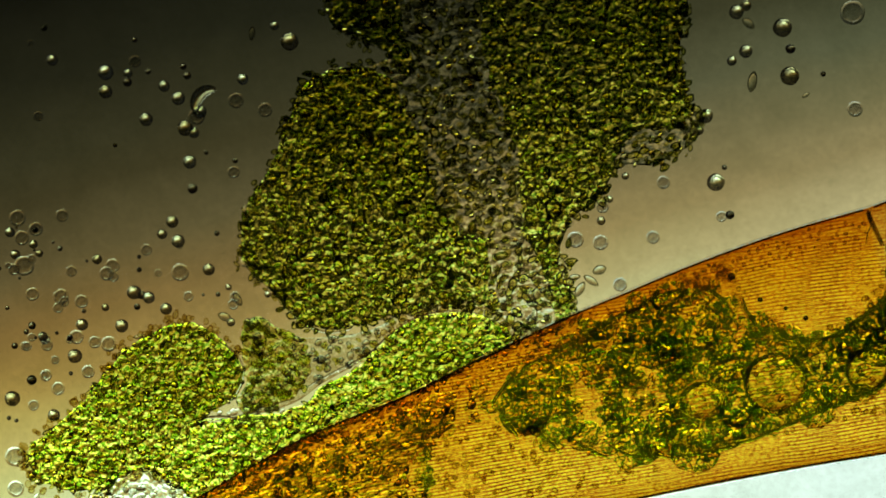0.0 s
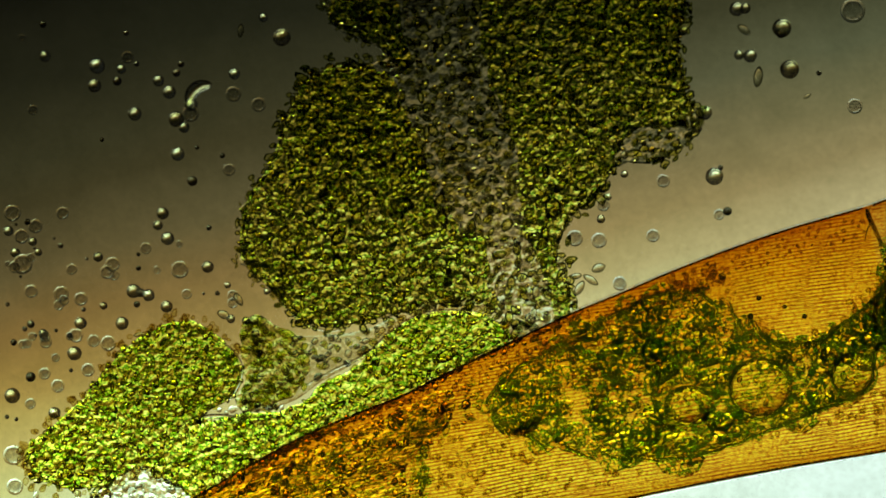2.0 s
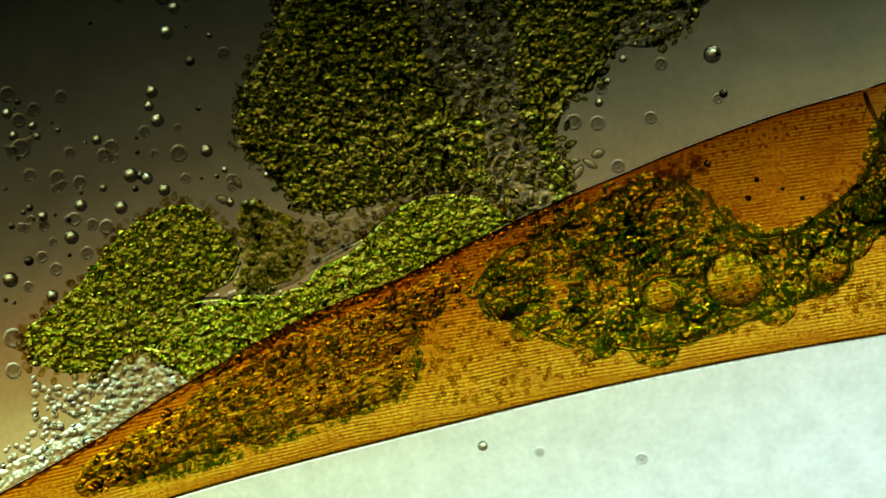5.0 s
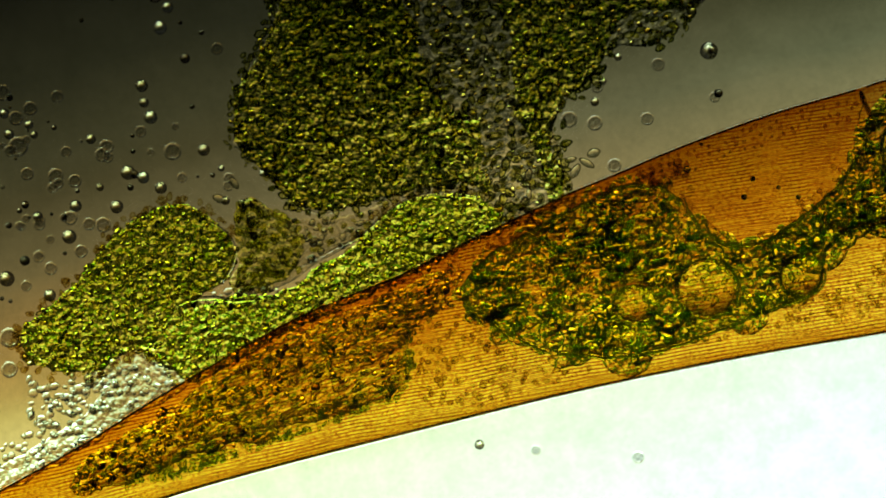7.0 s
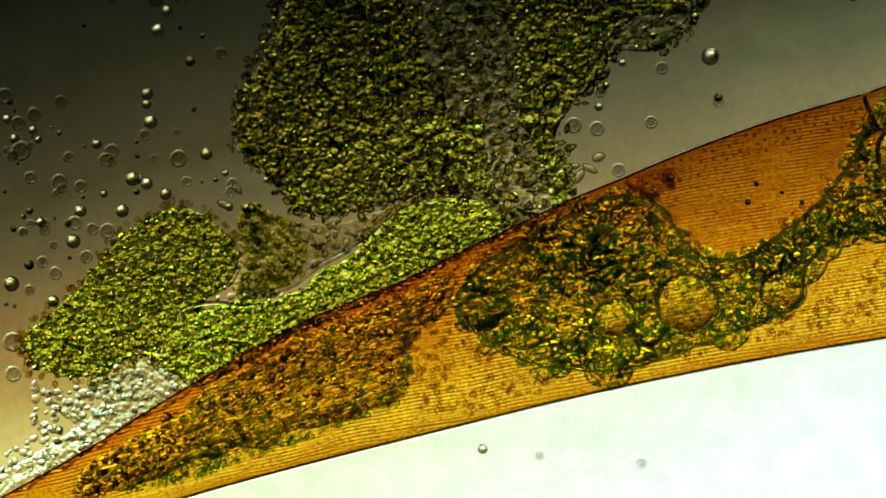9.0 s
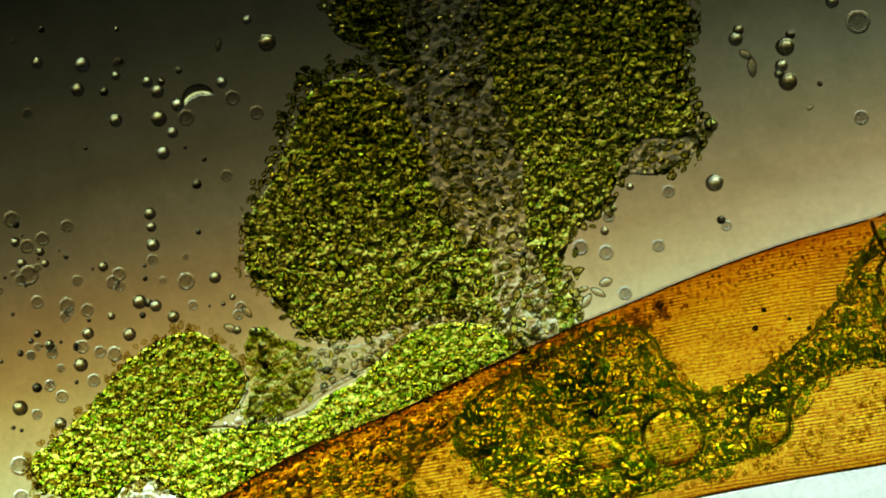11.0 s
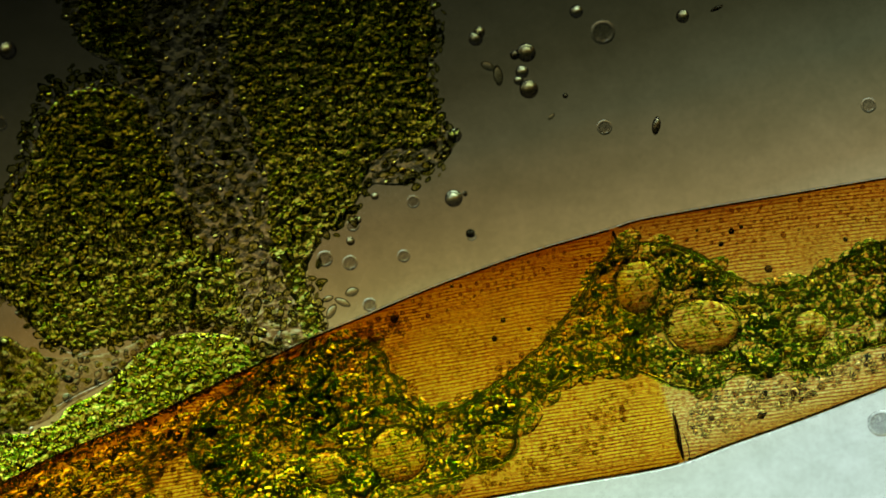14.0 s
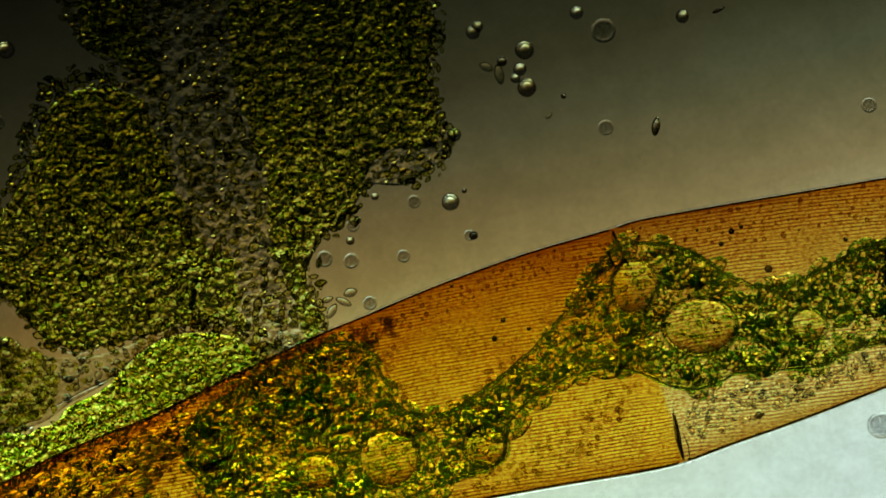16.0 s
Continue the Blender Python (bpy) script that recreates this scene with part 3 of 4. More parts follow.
LINING = glassy("protoplasm_lining", [(0.0, (0.55, 0.74, 0.26, 1)), (1.0, (0.8, 0.92, 0.45, 1))], 1.12)
GLEAM = glassy("protoplasm_gleam", [(0.0, (0.95, 1.0, 0.5, 1)), (1.0, (1.0, 1.0, 0.7, 1))], 1.3)
VAC_SKIN = relief("vacuole_skin", (0.94, 0.96, 0.66, 1), (1.0, 1.0, 0.85, 1), (0.78, 0.84, 0.5, 1), 24.0, 1.06, 0.012)
for x, y, a, b in VACUOLES:
    me, at = dome(x, y, a * 0.95, b * 0.95, 0.19, 0.1)
    ob = part("vacuole", me, VAC_SKIN, proto, "clear yellowish vacuole")
    rows = []
    for t in TIMES:
        dx, dy = flow((x, y), t)
        rows.append((t, Matrix.Translation(at + Vector((dx / U, -dy / U, 0)))))
    ob.matrix_basis = rows[0][1]
    MOVES.append((ob, rows))
    ring = [((a + 1) / U * math.cos(w), (b + 1) / U * math.sin(w), 0.06) for w in np.linspace(0, 2 * math.pi, 40)]
    part("rim", tube("rim", ring, 2.4 / U, 7), LINING, ob, "dark green vacuole rim")
    ring = [((a - 4) / U * math.cos(w), (b - 4) / U * math.sin(w), 0.06) for w in np.linspace(0, 2 * math.pi, 40)]
    part("rim", tube("rim", ring, 2.0 / U, 7), GLEAM, ob, "bright vacuole rim")

# the lining that bounds the protoplasm, in short drifting lengths
for i in range(0, len(BODY) - 6, 5):
    seg = BODY[i:i + 7]
    mid = seg.mean(0)
    if mid[0] > 2150:
        continue
    for off, rad, mat, text in ((0.0, 3.2, LINING, "dark green protoplasm lining"), (4.5, 2.0, GLEAM, "bright protoplasm lining")):
        d = np.gradient(seg, axis=0)
        nrm = np.stack([-d[:, 1], d[:, 0]], 1) / np.linalg.norm(d, axis=1)[:, None]
        wob = np.array([4 * noise.noise((x * 0.05, y * 0.05, 1.0)) for x, y in seg])
        line = seg + nrm * (off + wob)[:, None]
        ob = part("lining", tube("lining", [P(x, y, 0.28) for x, y in line], rad / U, 6, True), mat, proto, text)
        rows = []
        for t in TIMES:
            dx, dy = flow(mid, t)
            rows.append((t, pose(dx / U, -dy / U, 0)))
        MOVES.append((ob, rows))

# loose contents of the left cell and the pale border of the right one
LEFT = smooth_line([(150, 1040), (300, 940), (450, 850), (600, 775), (720, 725), (800, 690), (790, 760), (720, 820), (715, 900), (640, 935), (480, 985), (300, 1040), (150, 1090)], 10, True)
gold = empty("granular_cytoplasm", "golden granular cytoplasm lining the filament's narrow end", "protoplasm")
def left_density(c):
    deep = c[:, 1] - np.interp(c[:, 0], UPPER[:, 0], UPPER[:, 1])
    return np.clip(0.4 + 0.5 * np.exp(-((deep - 70) / 45) ** 2), 0, 1)


part("jelly", cushion("jelly", wavy(LEFT, 14, 0.02, 1.0), 9, 30, 0.05, 0.2), STREAKY, gold, "streaky golden-green jelly")
granules(gold, 340, LEFT, left_density, along, (0.05, 60, 0.3), (13, 0.6, 0.5), GOLD, flow, "loose golden granules", 110.0, 150, name="granule")
granules(gold, 360, LEFT, lambda c: left_density(c) ** 2, along, (0.05, 60, 0.3), (15, 0.55, 0.5), INNER, flow, "loose green chloroplasts", 110.0, 150)
granules(gold, 480, LEFT, left_density, along, (0.2, 60, 0.34), (11, 0.8, 0.7), SPARK, flow, "bright oily grains", 110.0, 0, name="grain")
SPARSE = smooth_line([(720, 800), (800, 770), (840, 800), (900, 880), (1000, 885), (1200, 845), (1400, 760), (1560, 650), (1600, 660), (1500, 780), (1250, 840), (1000, 890), (760, 950)], 10, True)
granules(gold, 260, SPARSE, lambda c: np.full(len(c), 0.5), along, (0.05, 40, 0.25), (11, 0.9, 0.7), GOLD, flow, "sparse small granules", 110.0, 120, name="granule")
GREEN_BAND = smooth_line([(200, 1075), (330, 1005), (450, 965), (600, 925), (690, 890), (700, 840), (715, 800), (722, 900), (640, 945), (480, 1005), (330, 1055)], 10, True)
granules(gold, 420, GREEN_BAND, lambda c: np.full(len(c), 0.5), along, (0.05, 40, 0.3), (15, 0.55, 0.5), INNER, flow, "green granules along the lower wall", 110.0, 120)
BAY = smooth_line([(1130, 520), (1190, 560), (1215, 650), (1280, 660), (1350, 610), (1440, 520), (1450, 550), (1370, 630), (1290, 690), (1205, 690), (1160, 610), (1090, 545)], 10, True)
granules(gold, 70, BAY, lambda c: np.full(len(c), 0.5), along, (0.05, 40, 0.25), (13, 0.9, 0.7), GOLD, flow, "brown ringed granules", 60.0, 80, name="granule")
NEAR_WALL = smooth_line([(830, 665), (960, 600), (1100, 535), (1180, 515), (1170, 560), (1060, 570), (930, 640), (850, 690)], 10, True)
granules(gold, 80, NEAR_WALL, lambda c: np.full(len(c), 0.5), along, (0.05, 40, 0.25), (15, 0.8, 0.7), GOLD, flow, "orange ringed granules", 60.0, 80, name="granule")
def upper_band(x0, x1, a, b, reach=20):
    """A strip along the filament's upper wall, from a to b under its edge."""
    edge = [(x, float(np.interp(x, UPPER[:, 0], UPPER[:, 1]))) for x in np.arange(x0, x1, reach)]
    return np.array([(x + a * 0.3, y + a) for x, y in edge] + [(x + b * 0.3, y + b) for x, y in reversed(edge)])


def rest(p, t):
    return 0.0, 0.0


granules(gold, 170, upper_band(820, 1530, 8, 46), lambda c: np.full(len(c), 0.5), along, (0.24, 40, 0.34), (7.5, 0.9, 0.7), RUSTY, rest, "small rusty granules under the wall", 90.0, 100, name="granule", gap=11)
granules(gold, 150, upper_band(420, 840, 6, 40), lambda c: np.full(len(c), 0.5), along, (0.24, 40, 0.32), (12, 0.7, 0.6), RUSTY, rest, "rusty granules under the wall", 90.0, 100, name="granule", gap=10)
granules(gold, 120, upper_band(1560, 2050, 8, 70), lambda c: np.full(len(c), 0.5), along, (0.24, 40, 0.34), (7.5, 0.9, 0.7), RUSTY, rest, "small rusty granules under the wall", 90.0, 80, name="granule", gap=12)
granules(gold, 90, upper_band(420, 1000, 6, 44), lambda c: np.full(len(c), 0.5), along, (0.26, 40, 0.34), (10, 0.7, 0.6), SPARK, rest, "bright oily grains", 90.0, 0, name="grain", gap=14)
PALE = smooth_line([(1690, 665), (1790, 640), (1900, 625), (2030, 585), (2300, 545), (2300, 560), (2018, 625), (1850, 690), (1700, 740)], 10, True)
granules(gold, 420, PALE, lambda c: np.full(len(c), 0.5), along, (0.05, 40, 0.25), (11, 0.9, 0.7), FOAMY, flow, "pale granules", 150.0, 120, name="granule")

# ---- spilled chloroplast masses on the slide ----
MASS = smooth_line([(800, -165), (640, -150), (575, -80), (575, 0), (595, 50), (640, 72), (690, 95), (655, 118), (590, 122), (535, 150), (505, 220), (472, 300), (440, 350), (425, 400), (425, 460), (455, 495), (490, 530),
                    (520, 565), (580, 585), (640, 575), (700, 562), (770, 545), (845, 545), (885, 566), (912, 604), (965, 592), (1018, 566), (1004, 480), (995, 425), (1030, 380), (1075, 335),
                    (1095, 300), (1190, 280), (1232, 245), (1242, 200), (1215, 150), (1205, 100), (1215, 40), (1205, -60), (1140, -130), (1000, -160)], 9, True)
MASS = wavy(MASS, 9, 0.03)
LEFT_LOBE = smooth_line([(590, 122), (655, 120), (700, 150), (725, 200), (750, 270), (772, 330), (780, 390), (840, 430), (880, 480), (885, 515), (880, 548), (840, 540), (770, 543), (700, 562), (640, 575), (580, 585),
                         (520, 565), (490, 530), (455, 495), (425, 460), (425, 400), (440, 350), (472, 300), (505, 220), (535, 150)], 9, True)
RIGHT_LOBE = smooth_line([(960, -150), (870, -90), (850, 60), (880, 160), (910, 260), (915, 330), (930, 420), (965, 480), (985, 580), (1012, 562), (997, 480), (995, 425), (1030, 380), (1075, 335), (1095, 290), (1130, 235), (1210, 215), (1238, 195), (1215, 150),
                          (1205, 100), (1215, 40), (1200, -60), (1130, -125)], 9, True)
TOP_LOBE = smooth_line([(600, -120), (578, -60), (580, 0), (600, 50), (650, 72), (690, 95), (715, 135), (735, 110), (705, 40), (690, -110)], 9, True)


def mass_density(c):
    patch = np.array([noise.noise((x * 0.018, y * 0.018, 8.0)) for x, y in c])
    k = np.where(inside(c, LEFT_LOBE) | inside(c, RIGHT_LOBE), 1.0, np.where(inside(c, TOP_LOBE), 0.85, np.clip(0.5 + 0.9 * patch, 0.12, 1)))
    k *= 1 - 0.6 * np.exp(-(np.hypot(c[:, 0] - 935, c[:, 1] - 530) / 45) ** 2)
    return np.clip(k + 0.25 * patch * (k > 0.8), 0, 1)


def mass_lie(c):
    """Round the left lobe, slanting in the right one."""
    ring = np.arctan2(-(c[:, 1] - 350), c[:, 0] - 610) + math.pi / 2
    return np.where(c[:, 0] < 760, ring, 0.75)


def mass_drift(p, t):
    f = np.interp(t, (0, 4.7, 8, 11, 16), (0, 1, 1.3, 1.6, 1.7))
    x, y = p
    if x < 760:
        return -7 * f * np.clip((560 - y) / 300, 0, 1), -16 * f * np.clip((560 - y) / 300, 0, 1)
    return 6 * f * np.clip((x - 900) / 250, 0, 1), -4 * f * np.clip((400 - y) / 400, 0, 1)


def ruffle(poly):
    """The left lobe: even outside, ragged where it meets the grey channel."""
    k = np.clip((poly[:, 0] - 660) / 60, 0, 1)[:, None]
    return poly + (wavy(poly, 34, 0.022, 4.0) - poly) * k


mass = empty("chloroplast_mass", "large loose clump of olive-green chloroplasts spilled on the slide", "cell mass", "spilled masses")
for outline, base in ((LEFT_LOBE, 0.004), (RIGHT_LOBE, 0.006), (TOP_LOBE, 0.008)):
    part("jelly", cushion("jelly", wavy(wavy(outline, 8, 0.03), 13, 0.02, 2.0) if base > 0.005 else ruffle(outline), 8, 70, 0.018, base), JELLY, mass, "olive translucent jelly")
for outline, base in ((smooth_line([(560, 160), (640, 135), (700, 165), (735, 250), (752, 330), (700, 375), (600, 370), (525, 340), (510, 260)], 10, True), 0.017),
                      (smooth_line([(960, -130), (990, 20), (1060, 90), (1130, 120), (1180, 90), (1190, 40), (1190, -130)], 10, True), 0.019),
                      (smooth_line([(600, -120), (600, 20), (650, 65), (705, 90), (690, 20), (680, -120)], 10, True), 0.021)):
    part("core", cushion("core", wavy(outline, 20, 0.02, 6.0), 9, 80, 0.015, base), CORE, mass, "dense dark green core")
part("gel", cushion("gel", wavy(MASS, 10, 0.05, 9.0), 8, 60, 0.015, 0.045), CHANNEL, mass, "pale greyish gel with dark folds")
granules(mass, 800, wavy(MASS, 6, 0.05), mass_density, mass_lie, (0.14, 70, 0.34), (10, 0.7, 0.6), SPARK, mass_drift, "bright oily grains", 110.0, 0, name="grain", gap=14)
granules(mass, 1100, wavy(MASS, 6, 0.05), mass_density, mass_lie, (0.12, 70, 0.32), (22, 0.55, 0.4), CRISP, mass_drift, "sharply outlined chloroplasts", 110.0, 150, gap=14)
granules(mass, 1000, MASS, mass_density, mass_lie, (0.06, 70, 0.26), (15, 0.6, 0.42), GREEN, mass_drift, "packed olive-green chloroplasts", gap=12)
granules(mass, 260, MASS, lambda c: np.clip(1.08 - mass_density(c), 0, 1) ** 2, mass_lie, (0.1, 70, 0.3), (19, 0.85, 0.5), DOTTED, mass_drift, "pale granules with a dark middle", 130.0, 200, name="granule", gap=16)
granules(mass, 260, MASS, lambda c: np.clip(1.08 - mass_density(c), 0, 1) ** 2, mass_lie, (0.02, 70, 0.3), (13, 0.7, 0.5), CLEAR, mass_drift, "colourless granules", 130.0, 200, name="granule")

LOBE = wavy(smooth_line([(300, 575), (355, 580), (400, 615), (428, 660), (415, 700), (370, 735), (325, 770), (400, 745), (470, 735), (520, 725), (570, 690), (640, 645), (690, 595), (740, 565), (800, 557),
                         (860, 562), (908, 608), (822, 656), (700, 718), (600, 766), (500, 814), (400, 870), (345, 890), (300, 862), (255, 838), (212, 848), (180, 868), (110, 872), (55, 850), (42, 800), (85, 765),
                         (150, 700), (200, 640), (250, 600)], 8, True), 6, 0.04, 5.0)
lobe = empty("chloroplast_lobe", "bright yellow-green lobe of chloroplasts pressed against the filament", "cell mass", "spilled masses")
part("jelly", cushion("jelly", LOBE, 8, 60, 0.02), LIME_JELLY, lobe, "lime translucent jelly")


def still(p, t):
    return np.interp(t, (0, 16), (0, 3.0)), np.interp(t, (0, 16), (0, -1.0))


granules(lobe, 520, LOBE, lambda c: np.full(len(c), 0.8), lambda c: np.full(len(c), 0.5), (0.1, 45, 0.26), (11, 0.65, 0.6), SPARK, still, "bright oily grains", 120.0, 0, name="grain", gap=13)
granules(lobe, 420, LOBE, lambda c: np.full(len(c), 0.8), lambda c: np.full(len(c), 0.6), (0.08, 45, 0.24), (18, 0.45, 0.4), CRISP, still, "sharply outlined chloroplasts", 120.0, 120, gap=15)
granules(lobe, 600, LOBE, lambda c: np.full(len(c), 0.8), lambda c: np.where(c[:, 0] < 420, 0.7, 0.5), (0.02, 45, 0.22), (17, 0.5, 0.45), LIME, still, "packed yellow-green chloroplasts", 120.0, gap=12)
PATCH = smooth_line([(425, 590), (455, 565), (500, 590), (540, 600), (640, 590), (700, 565), (690, 590), (640, 640), (570, 680), (520, 715), (450, 735), (425, 720), (440, 660)], 8, True)
gel = empty("pale_gel", "pale translucent gel between the green masses with scattered granules", "gel")
part("jelly", cushion("jelly", PATCH, 9, 40, 0.035, 0.034), PALE_JELLY, gel)
SPILL = smooth_line([(428, 592), (455, 566), (500, 588), (536, 606), (548, 650), (522, 702), (470, 732), (432, 724), (441, 660)], 8, True)
part("jelly", cushion("jelly", wavy(SPILL, 24, 0.04, 2.0), 8, 60, 0.006, 0.08), SPILL_JELLY, gel, "lime jelly spilling over the gel")
granules(gel, 26, smooth_line([(380, 724), (430, 728), (492, 716), (500, 748), (440, 758), (392, 752)], 8, True), lambda c: np.full(len(c), 0.5), lambda c: np.full(len(c), 0.3), (0.1, 30, 0.16), (15, 0.75, 0.6), FOAMY, still, "bright whitish granules", 140.0, 26, name="granule", gap=11)
granules(gel, 150, PATCH, lambda c: np.clip((560 - c[:, 0]) / 120, 0.12, 1), lambda c: np.full(len(c), -0.9), (0.02, 30, 0.12), (16, 0.6, 0.5), LIME, still, "scattered granules", 120.0, 170)
granules(gel, 150, PATCH, lambda c: np.full(len(c), 0.5), lambda c: np.full(len(c), 0.5), (0.02, 30, 0.12), (13, 0.8, 0.6), CLEAR, still, "clear granules", 120.0, 150, name="granule")

FOAM = smooth_line([(200, 850), (290, 850), (320, 895), (250, 945), (150, 1005), (20, 1078), (-60, 1110), (-70, 1060), (20, 1000), (100, 940), (150, 890)], 9, True)
WHITE = wavy(smooth_line([(205, 850), (235, 828), (270, 828), (310, 855), (345, 890), (300, 925), (200, 985), (60, 1065), (-40, 1105), (-50, 1075), (60, 1010), (140, 960), (190, 905)], 9, True), 8, 0.03, 3.0)
foam = empty("foam_strip", "whitish strip of clear granules along the filament's edge", "granules")
part("jelly", cushion("jelly", WHITE, 8, 50, 0.015, 0.03), WHITE_JELLY, foam, "whitish translucent jelly")
granules(foam, 190, FOAM, lambda c: np.full(len(c), 0.5), lambda c: np.full(len(c), 0.6), (0.01, 30, 0.12), (15, 0.8, 0.6), FOAMY, still, "clear whitish granules", 140.0, 300, name="granule")

STRAY = smooth_line([(55, 880), (110, 878), (185, 872), (215, 900), (170, 945), (100, 975), (50, 950)], 9, True)
granules(foam, 60, STRAY, lambda c: np.full(len(c), 0.5), lambda c: np.full(len(c), 0.4), (0.01, 30, 0.1), (18, 0.7, 0.6), FOAMY, still, "stray whitish granules", 140.0, 60, name="granule")

step = np.roll(MASS, -1, 0) - np.roll(MASS, 1, 0)
FRINGE = MASS + 13 * np.stack([-step[:, 1], step[:, 0]], 1) / np.linalg.norm(step, axis=1)[:, None]
if not inside(MASS[20:21], FRINGE)[0]:
    FRINGE = 2 * MASS - FRINGE
granules(mass, 330, FRINGE, lambda c: np.where(nearest(c, FRINGE)[0] < 24, 0.6, 0.0), mass_lie, (0.02, 20, 0.1), (15, 0.55, 0.5), CRISP, mass_drift, "loose granules at the border", 130.0, 200)
granules(mass, 60, MASS, lambda c: np.clip(1.1 - mass_density(c), 0, 1) ** 2, mass_lie, (0.2, 70, 0.33), (27, 0.45, 0.4), CLEAR, mass_drift, "large colourless spindles", 130.0, 60, name="granule")


def fringe(poly, reach):
    """An outline moved outwards."""
    step = np.roll(poly, -1, 0) - np.roll(poly, 1, 0)
    out = reach * np.stack([-step[:, 1], step[:, 0]], 1) / np.maximum(np.linalg.norm(step, axis=1), 1e-6)[:, None]
    area = np.sum(poly[:, 0] * np.roll(poly[:, 1], -1) - poly[:, 1] * np.roll(poly[:, 0], -1))
    return poly - out * np.sign(area)


LOOSE = fringe(LOBE, 16)
granules(lobe, 170, LOOSE, lambda c: np.where(~inside(c, LOBE) & ((c[:, 0] < 330) | (c[:, 1] < 640)), 0.7, 0.0), lambda c: np.full(len(c), 0.6), (0.02, 20, 0.1), (14, 0.75, 0.6), GOLD, still, "loose granules at the border", 130.0, 300, name="granule")

# membranes
def thread(name, pts, radius, z, parent, label, material=FOLD):
    line = smooth_line(pts, 5)
    part(name, tube(name, [P(x, y, z) for x, y in line], radius / U, 8, True), material, parent, label)


thread("membrane", [(385, 605), (412, 625), (428, 655), (422, 685), (405, 712)], 4.0, 0.14, lobe, "bright curved membrane", HALO)
thread("membrane", [(318, 778), (322, 758), (345, 745), (390, 740), (430, 745), (475, 742)], 4.4, 0.16, lobe, "bright hooked membrane", HALO)
thread("membrane", [(535, 690), (590, 660), (650, 630), (690, 595), (735, 565), (790, 553), (850, 558), (885, 580)], 3.0, 0.1, lobe, "bright gel border")
thread("membrane", [(470, 500), (505, 545), (540, 575), (580, 590), (620, 583)], 2.6, 0.08, mass, "bright gel border")

thread("membrane", [(436, 470), (432, 410), (448, 352), (482, 296), (514, 222), (546, 158), (596, 132), (650, 132)], 2.6, 0.12, mass, "bright gel border")
thread("membrane", [(462, 480), (456, 420), (470, 360), (502, 300), (534, 230), (562, 176), (600, 152)], 2.2, 0.16, mass, "bright gel fold")
thread("membrane", [(712, 170), (738, 230), (760, 300), (782, 372), (812, 420)], 2.6, 0.16, mass, "bright gel fold")

# dark spots and wrinkles on the filament's wall
for x, y, r in ((1740, 374, 7), (1722, 396, 6), (1757, 366, 5), (1805, 440, 9), (1940, 388, 6), (1385, 545, 5), (1340, 530, 6), (1420, 562, 6), (1325, 562, 7), (1250, 470, 4), (1680, 372, 4)):
    v, f, _ = BALL
    ob = part("spot", mesh_of("spot", v * 1.6 * r / U, f), DARK, filament, "dark round spot")
    ob.location = P(x, y, 0.33)
for line in ([(1534, 370), (1530, 384), (1533, 398), (1527, 415), (1524, 432)],              [(1659, 780), (1652, 760), (1650, 735), (1640, 705), (1636, 680)], [(1666, 776), (1664, 752), (1655, 728)]):
    part("wrinkle", tube("wrinkle", [P(x, y, 0.36) for x, y in smooth_line(line, 5)], 1.2 / U, 7, True), RIM, filament, "dark wrinkle by the cross wall")


# ---- particles suspended round the masses ----
def settle(t):
    return float(np.interp(t, (0, 2, 4, 11, 16), (0, 0.55, 1, 1.7, 2.0)))


def particle(name, x, y, r, material, label, drift=(0, 0), stretch=1.0, az=0.0, rows=None, shake=1.5):
    """A droplet or granule lying on the slide; stretch makes a spindle of it."""
    v, f, part_of = (*lemon(14, 11, 1.0), None) if stretch == 1.0 else lens(1.3, 14)
    size = np.array((2 * r * stretch, 2 * r, 1.8 * r)) / U
    lumps = np.array([1 + 0.05 * noise.noise((p[0] * 3 + x, p[1] * 3 + y, p[2] * 3)) for p in v])
    V = v * size * lumps[:, None]
    if material is FAINT:  # hollow, shaped to stand in for the ring of an out-of-focus droplet
        V, f = np.concatenate([V, V * 0.76]), np.concatenate([f, f[:, ::-1] + len(v)])
    me = dressed(mesh_of(name, V, f), material, part_of)
    ob = tagged(new(name, me), label, "particle", "suspended particles")
    keys = []
    turn = RNG.normal(0, 10)
    for t in TIMES:
        if rows:
            dx = float(np.interp(t, [q[0] for q in rows], [q[1] for q in rows])) - x
            dy = float(np.interp(t, [q[0] for q in rows], [q[2] for q in rows])) - y
        else:
            dx, dy = drift[0] * settle(t) + RNG.normal(0, shake), drift[1] * settle(t) + RNG.normal(0, shake)
        keys.append((t, pose(*P(x + dx, y + dy, 0.9 * r / U + 0.001), 0, 0, az + turn * t / 16)))
    ob.matrix_basis = keys[0][1]
    MOVES.append((ob, keys))
    return ob


ROUND = "clear round droplet with a dark rim on the slide"
PALE_RING = "faint blurred round droplet in the mounting water"
SPECK = "small dark speck in the mounting water"
SPIN = "pale spindle-shaped granule with a dark outline"

